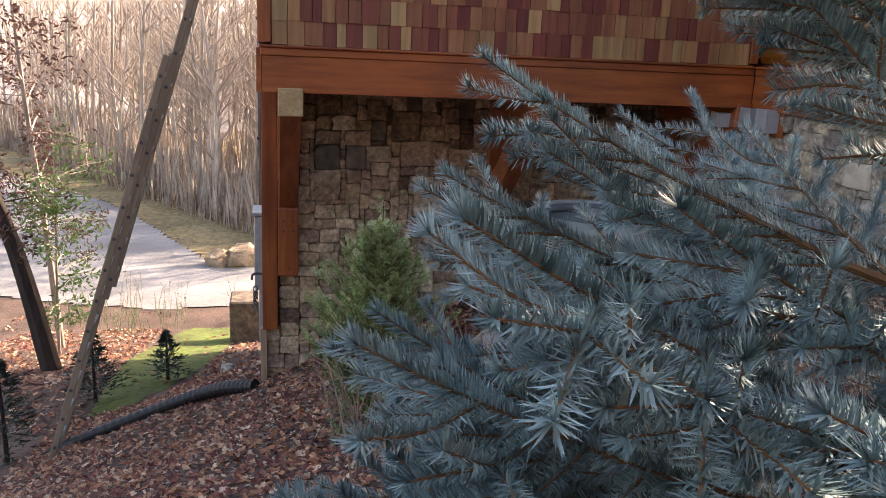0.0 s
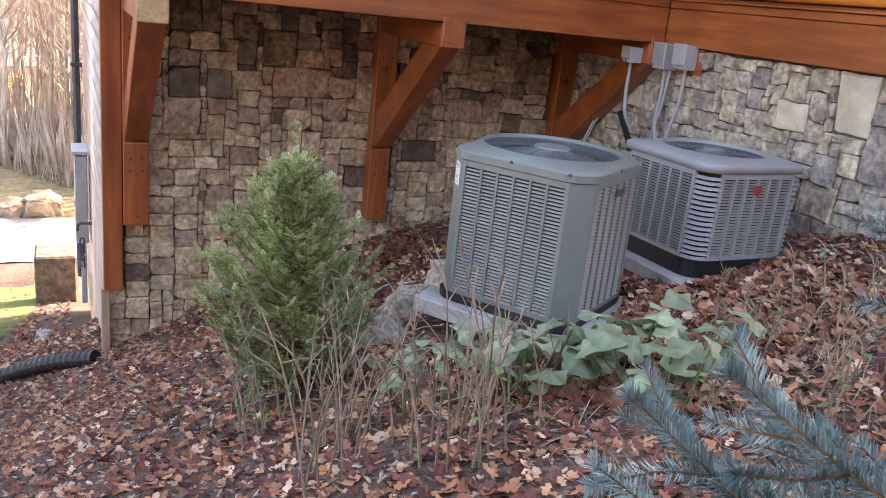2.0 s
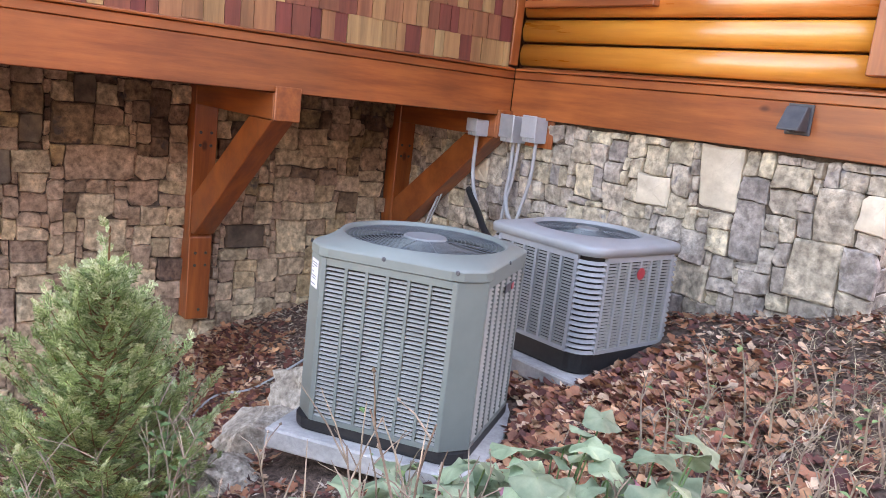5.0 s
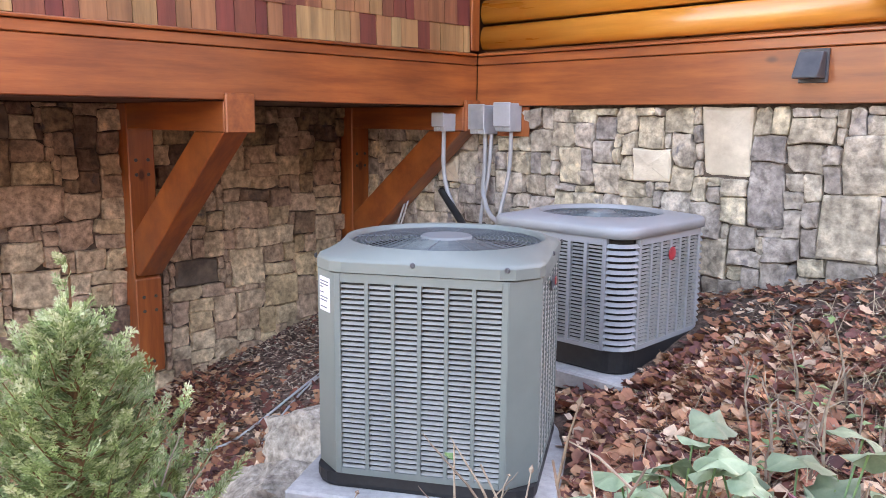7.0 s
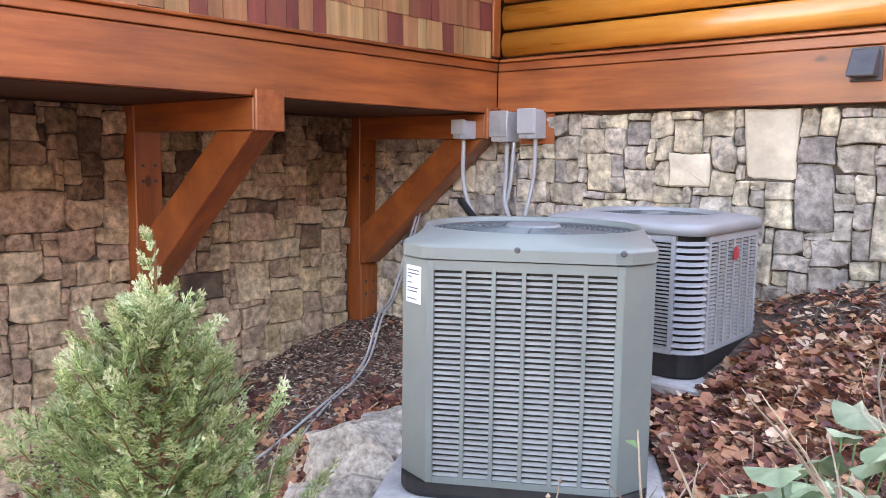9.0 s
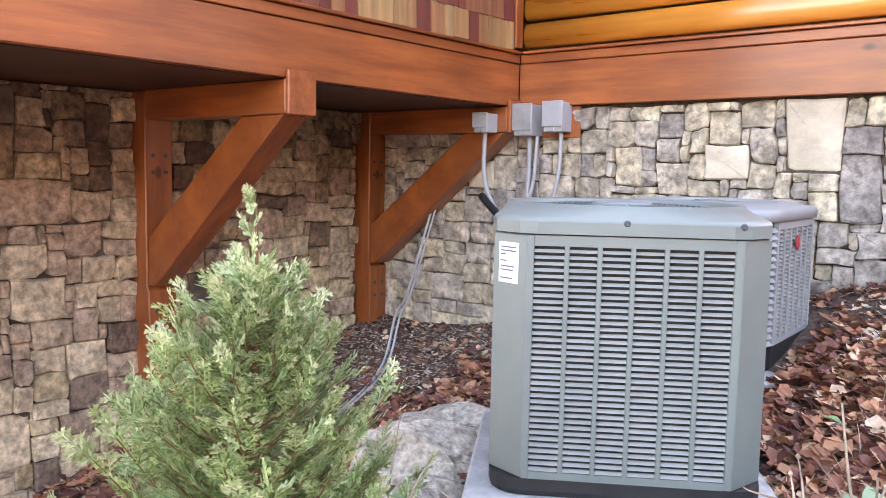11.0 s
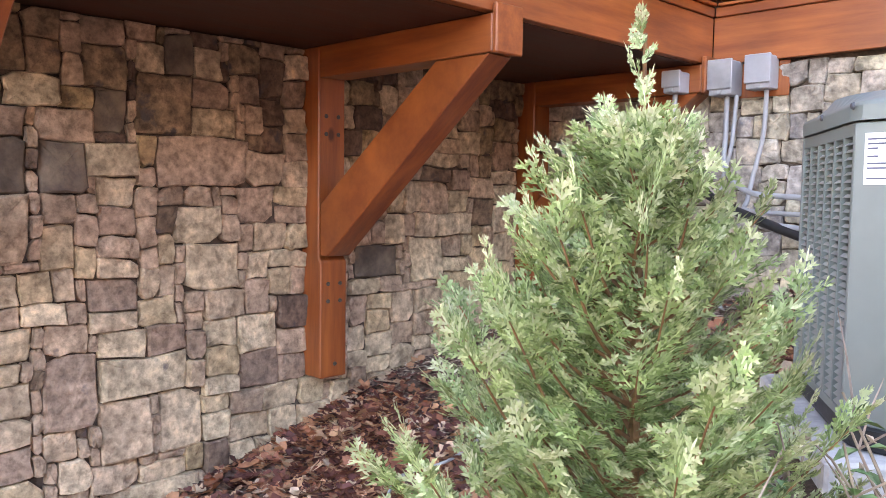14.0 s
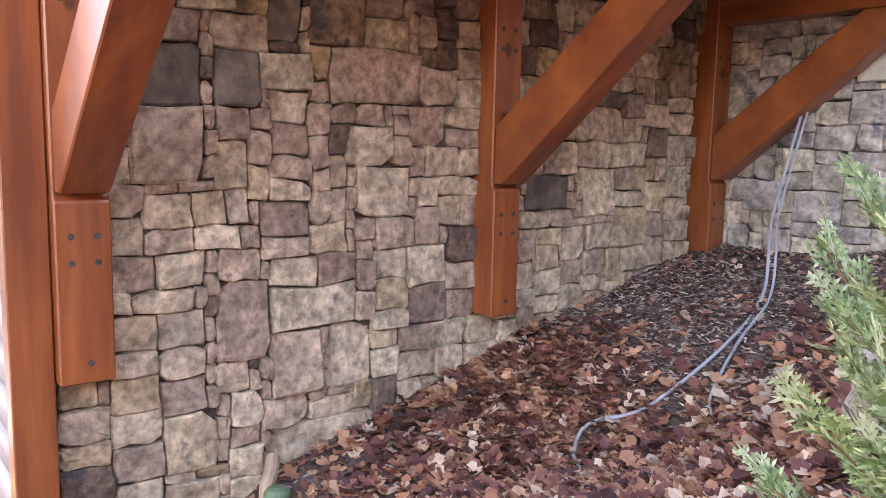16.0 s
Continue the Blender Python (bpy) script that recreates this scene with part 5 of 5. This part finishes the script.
def perennial(at, count, seed, size, spread, label, reds=0):
    r = random.Random(seed)
    x0, y0 = at
    z0 = height(x0, y0)
    th = thing("broadleaf_plant", pose(x0, y0, z0), label, "perennial plant", "broadleaf plants")
    stalks = Soup()
    for k in range(count):
        a, q = r.uniform(0, 6.28), spread * math.sqrt(r.random())
        x, y = math.cos(a) * q, math.sin(a) * q
        z = height(x0 + x, y0 + y) - z0 + r.uniform(0.10, 0.30)
        broad_leaf(th, (x, y, z), size * r.uniform(0.6, 1.1), r.uniform(0, 360), (r.uniform(-35, 35), r.uniform(-35, 35)), seed * 100 + k, red_leaf if k < reds else leafy_green)
        v, f = tube_data([(x * 0.5, y * 0.5, -0.03 + height(x0 + x * 0.5, y0 + y * 0.5) - z0), (x * 0.8, y * 0.8, z * 0.6), (x, y, z)], 0.003, 4)
        stalks.add(v, f)
    tagged(stalks.make("stalk_mass", small_green, th), kind="stuff")


perennial((2.58, -2.50), 30, 3, 0.088, 0.32, "broad grey-green lobed leaves beside the large unit", 0)
perennial((3.05, -2.2), 22, 4, 0.088, 0.28, "broad grey-green leaves with one magenta leaf", 1)
perennial((2.72, -2.14), 18, 6, 0.080, 0.22, "pale sage-green rounded leaves on the leaf litter", 1)
perennial((2.45, -2.85), 12, 5, 0.065, 0.25, "low green leaves among dry stems", 0)


# ---- litter ----
def leaf_litter(name, count, seed, region, size, material, label, category, curl=0.5):
    r = random.Random(seed)
    s = Soup()
    made = 0
    outline = [(-0.5, 0.0), (-0.30, 0.20), (-0.14, 0.13), (0.05, 0.34), (0.16, 0.18), (0.36, 0.22), (0.5, 0.0), (0.34, -0.20), (0.18, -0.17), (0.06, -0.33), (-0.12, -0.14), (-0.28, -0.21)]
    while made < count:
        x, y, keep = region(r)
        if not keep:
            continue
        z = height(x, y) + r.uniform(0.004, 0.02)
        ln = size * r.uniform(0.5, 1.3)
        m = pose(x, y, z, r.uniform(-32, 32), r.uniform(-32, 32), r.uniform(0, 360))
        c = curl * r.uniform(0.2, 1.6)
        tw = r.uniform(-0.5, 0.5)
        v = []
        for px, py in [(0.0, 0.0)] + outline:
            py *= r.uniform(0.75, 1.2)
            v.append(m @ Vector((px * ln, py * ln, ln * (c * (py * py * 2.2 + px * px * 0.9) + tw * px * py))))
        s.add(v, [(0, 1 + k, 1 + (k + 1) % 12) for k in range(12)])
        made += 1
    return tagged(s.make(name, material), label, category, kind="stuff")


def in_house(x, y):
    return (x < XW + 0.02 and y > Y_END) or y > YW - 0.02


def blocked(x, y):
    a = math.radians(-32.5)
    dx, dy = x - 1.744, y + 1.981
    u, w = dx * math.cos(a) - dy * math.sin(a), dx * math.sin(a) + dy * math.cos(a)
    return (abs(u) < 0.44 and abs(w) < 0.44) or (abs(x - 1.53) < 0.42 and abs(y + 0.76) < 0.42)


def region_piles(r):
    c = r.choice(((-0.7, -2.2, 0.55), (-0.3, -2.3, 0.6), (0.2, -2.0, 0.5), (2.2, -1.35, 0.38), (2.35, -1.0, 0.35), (2.5, -1.6, 0.5), (0.6, -1.3, 0.5), (1.2, -1.4, 0.35), (2.6, -2.0, 0.5), (-0.9, -1.7, 0.35), (0.3, -2.6, 0.5)))
    x, y = r.gauss(c[0], c[2] * 0.6), r.gauss(c[1], c[2] * 0.6)
    return x, y, not in_house(x, y) and not blocked(x, y)


def region_wide(r):
    x, y = r.uniform(-3.5, 5.2), r.uniform(-6.3, 0.05)
    gravel = x < 0.4 and y > -1.5
    return x, y, not in_house(x, y) and not blocked(x, y) and (not gravel or r.random() < 0.25)


leaf_litter("leaf_litter", 9000, 1, region_piles, 0.105, leaf_mat, "drifts of curled russet oak leaves", "dead leaves", 0.35)
leaf_litter("leaf_litter", 27000, 2, region_wide, 0.062, leaf_mat, "scattered dead leaves over the bank", "dead leaves", 0.35)


def region_far(r):
    x, y = r.uniform(-13, -3), r.uniform(-9.5, -4.1)
    lawn = -4.3 > y - 0.1 * (x + 12) * -1 * 0.9 and y > -6.1 and x < -3.5
    return x, y, not lawn or r.random() < 0.06


leaf_litter("leaf_litter", 5000, 3, region_far, 0.10, leaf_mat, "brown leaves round the lawn", "dead leaves", 0.5)


def chips(count, seed):
    r = random.Random(seed)
    s = Soup()
    made = 0
    while made < count:
        x, y = r.uniform(-3.0, 4.8), r.uniform(-6.0, 0.04)
        if made > count * 0.72:
            x, y = r.uniform(-1.25, 0.5), r.uniform(-1.6, 0.04)
        if in_house(x, y) or blocked(x, y):
            continue
        z = height(x, y) + r.uniform(0.002, 0.008)
        ln, w, t = r.uniform(0.008, 0.03), r.uniform(0.004, 0.010), r.uniform(0.003, 0.007)
        m = pose(x, y, z, r.uniform(-25, 25), r.uniform(-25, 25), r.uniform(0, 360))
        v = [m @ Vector(p) for p in ((-ln, -w * 0.6, 0), (-ln * 0.8, w, 0), (ln, w * 0.7, 0), (ln * 0.7, -w, 0), (0, 0, t))]
        s.add(v, [(0, 1, 4), (1, 2, 4), (2, 3, 4), (3, 0, 4)])
        made += 1
    tagged(s.make("mulch_chips", mulch_mat), "bark mulch and gravel bits over the soil", "mulch", kind="stuff")


chips(34000, 6)


def straw(count, seed):
    """Matted dry stems and grass on the upper bank beside the small unit."""
    r = random.Random(seed)
    s = Soup()
    for k in range(count):
        c = r.choice(((2.75, -0.7, 0.45), (3.2, -1.2, 0.5), (3.5, -0.7, 0.5), (3.1, -1.9, 0.45)))
        x, y = r.gauss(c[0], c[2]), r.gauss(c[1], c[2])
        if in_house(x, y) or blocked(x, y) or x < 2.15:
            continue
        p = Vector((x, y, height(x, y) + 0.004))
        a, ln = r.uniform(0, 6.28), r.uniform(0.05, 0.17)
        e = Vector((math.cos(a), math.sin(a), r.uniform(0.02, 0.9))).normalized() * ln
        w = Vector((-math.sin(a), math.cos(a), 0.4)) * 0.0014
        mid = p + e * 0.55 + Vector((0, 0, 0.10 * ln))
        s.add([p - w, p + w, mid + w, mid - w, p + e], [(0, 1, 2, 3), (3, 2, 4)])
    tagged(s.make("dry_grass", straw_mat), "matted dry grass and stems on the upper bank", "dry grass", kind="stuff")


straw_mat = mat("dry_straw", (0.6, 0.58, 0.55), (1.05, 1.0, 0.95), 30, rough=0.8, bump=0, island=0.25, stain=0,
                rand_ramp=[(0.0, (0.14, 0.10, 0.075)), (0.5, (0.34, 0.27, 0.19)), (0.85, (0.52, 0.44, 0.33)), (1.0, (0.36, 0.38, 0.22))])
straw(4200, 14)


# ---- trees and distance ----
def bare_tree_mesh(seed, tall):
    r = random.Random(seed)
    trunk, twigs = Soup(), Soup()
    bend = [r.uniform(-0.25, 0.25) for _ in range(4)]
    pts = bezier([(0, 0, -0.3), (bend[0], bend[1], tall * 0.35), (bend[2], bend[3], tall * 0.7), (bend[0] * 2, bend[3] * 2, tall)], 5)
    v, f = tube_data(pts, [0.075 * tall / 8 * (1 - 0.85 * i / len(pts)) for i in range(len(pts))], 6)
    trunk.add(v, f)
    for k in range(20):
        q = r.uniform(0.25, 0.97)
        b = pts[int(q * (len(pts) - 1))]
        a = r.uniform(0, 6.28)
        ln = tall * r.uniform(0.10, 0.26) * (1.15 - q)+ 0.4
        e = Vector((math.cos(a), math.sin(a), r.uniform(0.5, 1.4))).normalized()
        mid = b + e * ln * 0.5
        tip = b + e * ln + Vector((0, 0, ln * 0.2))
        v, f = tube_data([b, mid, tip], [0.035, 0.020, 0.006], 4)
        twigs.add(v, f)
        for j in range(6):
            p = mid.lerp(tip, r.random())
            e2 = (e + Vector((r.uniform(-1, 1), r.uniform(-1, 1), r.uniform(-0.2, 1)))).normalized()
            l2 = ln * r.uniform(0.25, 0.6)
            v, f = tube_data([p, p + e2 * l2 * 0.5, p + e2 * l2 + Vector((0, 0, 0.1))], [0.011, 0.008, 0.004], 3)
            twigs.add(v, f)
    return trunk, twigs


def woods():
    r = random.Random(77)
    first = []
    for k in range(6):
        th = thing("bare_tree", pose(-36 - k * 2, -12 + k * 2.0, -4.4), "tall leafless tree in the sunlit woods", "tree", "woodland trees")
        trunk, twigs = bare_tree_mesh(100 + k, 7.5 + 0.7 * k)
        trunk.make("trunk", bark, th)
        tagged(twigs.make("branch_mass", twig_mat, th), kind="stuff")
        first.append(th)
    placed = 0
    while placed < 300:
        d = 26 + 40 * r.random() ** 1.2
        a = r.uniform(-0.30, 0.50)
        x, y = 5 - d * math.cos(a), -4 - d * math.sin(a)
        edge = -20.0 - max(0, -(y + 4)) * 1.45
        if x > edge:
            continue
        copy_thing(r.choice(first), pose(x, y, height(x, y), r.uniform(-3, 3), r.uniform(-3, 3), r.uniform(0, 360)))
        placed += 1
    s = Soup()
    for k in range(9000):
        y = r.uniform(-24, 6)
        edge = -19.6 - max(0, -(y + 4)) * 1.45
        x = edge - 12 * r.random() ** 1.6
        z = height(x, y)
        h = r.uniform(0.5, 2.4)
        e = Vector((r.uniform(-0.22, 0.22), r.uniform(-0.22, 0.22), 1)) * h
        p = Vector((x, y, z))
        w = Vector((r.uniform(-1, 1), r.uniform(-1, 1), 0)).normalized() * 0.02
        s.add([p - w, p + w, p + e * 0.6 + w + Vector((r.uniform(-.1, .1), r.uniform(-.1, .1), 0)), p + e], [(0, 1, 2), (0, 2, 3)])
    tagged(s.make("undergrowth", twig_mat), "tan brush along the edge of the woods", "brush", kind="stuff")


woods()


def near_slope():
    verts, faces = [], []
    n = 50
    for k in range(n + 1):
        a = -0.8 + 1.6 * k / n
        top = 7 + 2 * math.sin(a * 4 + 1) + 2 * noise.noise((a * 6, 0, 4))
        for d, z in ((48, -4.6), (60, top * 0.2 - 2), (80, top * 0.6), (105, top)):
            verts.append((-d * math.cos(a), -4 - d * math.sin(a), z + noise.noise((k * 0.9, d, 0))))
    for k in range(n):
        for j in range(3):
            faces.append((k * 4 + j, k * 4 + j + 1, k * 4 + j + 5, k * 4 + j + 4))
    tagged(raw("backdrop_slope", verts, faces, slope_mat, smooth=True), "tan hillside of bare winter woods", "hillside", kind="structure")


slope_mat = mat("bare_wooded_slope", (0.50, 0.43, 0.38), (0.72, 0.65, 0.58), 0.5, (1, 1, 0.25), 1.0, 0, stain=0.25, stain_scale=0.08, detail=9)
near_slope()


def hills():
    verts, faces = [], []
    n = 60
    for k in range(n + 1):
        a = -0.9 + 1.8 * k / n
        top = 36 + 16 * math.sin(a * 3.1 + 0.6) + 7 * noise.noise((a * 4, 0, 1)) + 1.2 * noise.noise((a * 40, 0, 2))
        for d, z in ((120, -6), (150, top * 0.45), (190, top * 0.85), (215, top)):
            verts.append((-d * math.cos(a), -4 - d * math.sin(a), z))
    for k in range(n):
        for j in range(3):
            faces.append((k * 4 + j, k * 4 + j + 1, k * 4 + j + 5, k * 4 + j + 4))
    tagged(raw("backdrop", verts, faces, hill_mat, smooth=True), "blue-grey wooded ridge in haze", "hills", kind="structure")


hills()


def leafy_tree(at, tall, lean, seed, spread, count, lo, leaf, trunk_mat, thick, label):
    r = random.Random(seed)
    th = thing("small_oak", pose(*at, height(*at)), label, "tree", "young oaks")
    pts = bezier([(0, 0, -0.2), (lean[0] * 0.3, lean[1] * 0.3, tall * 0.33), (lean[0] * 0.7, lean[1] * 0.7, tall * 0.66), (lean[0], lean[1], tall)], 5)
    v, f = tube_data(pts, [thick * (1 - 0.75 * i / len(pts)) for i in range(len(pts))], 8)
    raw("trunk", v, f, trunk_mat, th)
    limbs, leaves = Soup(), Soup()
    for k in range(34):
        q = r.uniform(lo, 0.98)
        b = pts[int(q * (len(pts) - 1))]
        a = r.uniform(0, 6.28)
        ln = spread * r.uniform(0.5, 1.1)
        e = Vector((math.cos(a), math.sin(a), r.uniform(-0.1, 0.7))).normalized()
        tip = b + e * ln
        v, f = tube_data([b, b + e * ln * 0.5 + Vector((0, 0, 0.06)), tip], [0.018, 0.010, 0.004], 4)
        limbs.add(v, f)
        for j in range(count):
            p = b.lerp(tip, r.uniform(0.35, 1.05)) + Vector((r.gauss(0, 0.11), r.gauss(0, 0.11), r.gauss(0, 0.10)))
            s = r.uniform(0.03, 0.07)
            u = Vector((r.uniform(-1, 1), r.uniform(-1, 1), r.uniform(-1, 1))).normalized()
            w = u.orthogonal().normalized()
            leaves.add([p - u * s, p + w * s * 0.45 + u * s * 0.1, p + u * s, p - w * s * 0.45 - u * s * 0.1], [(0, 1, 2, 3)])
    tagged(limbs.make("limb_mass", trunk_mat, th), kind="stuff")
    tagged(leaves.make("crown", leaf, th, "sparse clinging brown leaves"), kind="stuff")


leafy_tree((-6.5, -7.1), 5.6, (0.0, -1.3), 5, 1.0, 36, 0.35, brown_leaves, bark_dark, 0.16, "dark leaning trunk with sparse brown leaves")
leafy_tree((-9.0, -7.6), 6.6, (0.2, -0.35), 6, 1.1, 60, 0.22, brown_leaves, bark, 0.07, "slim pale young oak holding brown leaves")
leafy_tree((-8.0, -7.4), 3.6, (0.2, 0.2), 9, 0.9, 50, 0.2, small_green, bark, 0.03, "small sapling with olive leaves")


def young_fir(at, tall, seed):
    r = random.Random(seed)
    th = thing("young_spruce", pose(*at, height(*at)), "small dark spruce on the bank", "spruce tree", "young spruces")
    v, f = tube_data([(0, 0, -0.1), (0, 0, tall)], [0.03, 0.006], 6)
    raw("trunk", v, f, bark_dark, th)
    s = Soup()
    for k in range(int(230 * tall)):
        h = r.random() ** 0.9
        a = r.uniform(0, 6.28)
        ln = tall * 0.52 * (1.02 - h) * r.uniform(0.6, 1.1)
        o = Vector((math.cos(a), math.sin(a), 0.18))
        p = Vector((0, 0, tall * (0.08 + 0.9 * h)))
        for j in range(9):
            q = r.uniform(0.25, 1)
            b = p + o * ln * q
            e = (o + Vector((r.uniform(-1, 1), r.uniform(-1, 1), r.uniform(-0.4, 0.6)))).normalized() * 0.06
            w = e.orthogonal().normalized() * 0.014
            s.add([b - w, b + e, b + w], [(0, 1, 2)])
    tagged(s.make("crown", fir_mat, th, "dark needled branches"), kind="stuff")


young_fir((-5.1, -5.25), 0.75, 1)
young_fir((-4.1, -6.0), 1.0, 2)
young_fir((-2.3, -6.5), 1.15, 3)
canes((-12.6, -7.0), 40, 41, 1.0, 1.4, "green and brown shrubs at the lawn edge", 26)
canes((-11.2, -6.6), 30, 43, 0.8, 0.9, "low olive shrubs at the lawn edge", 26)
canes((-12.2, -4.5), 26, 42, 0.9, 0.5, "brown shrub by the stone pier", 10)
tagged(part("drive_pier", box((-9.8, -4.62, -4.3), (-9.05, -3.98, -2.85), 0.03), stone_dark), "low dark stone pier beside the lawn", "stone pier")

pieces()
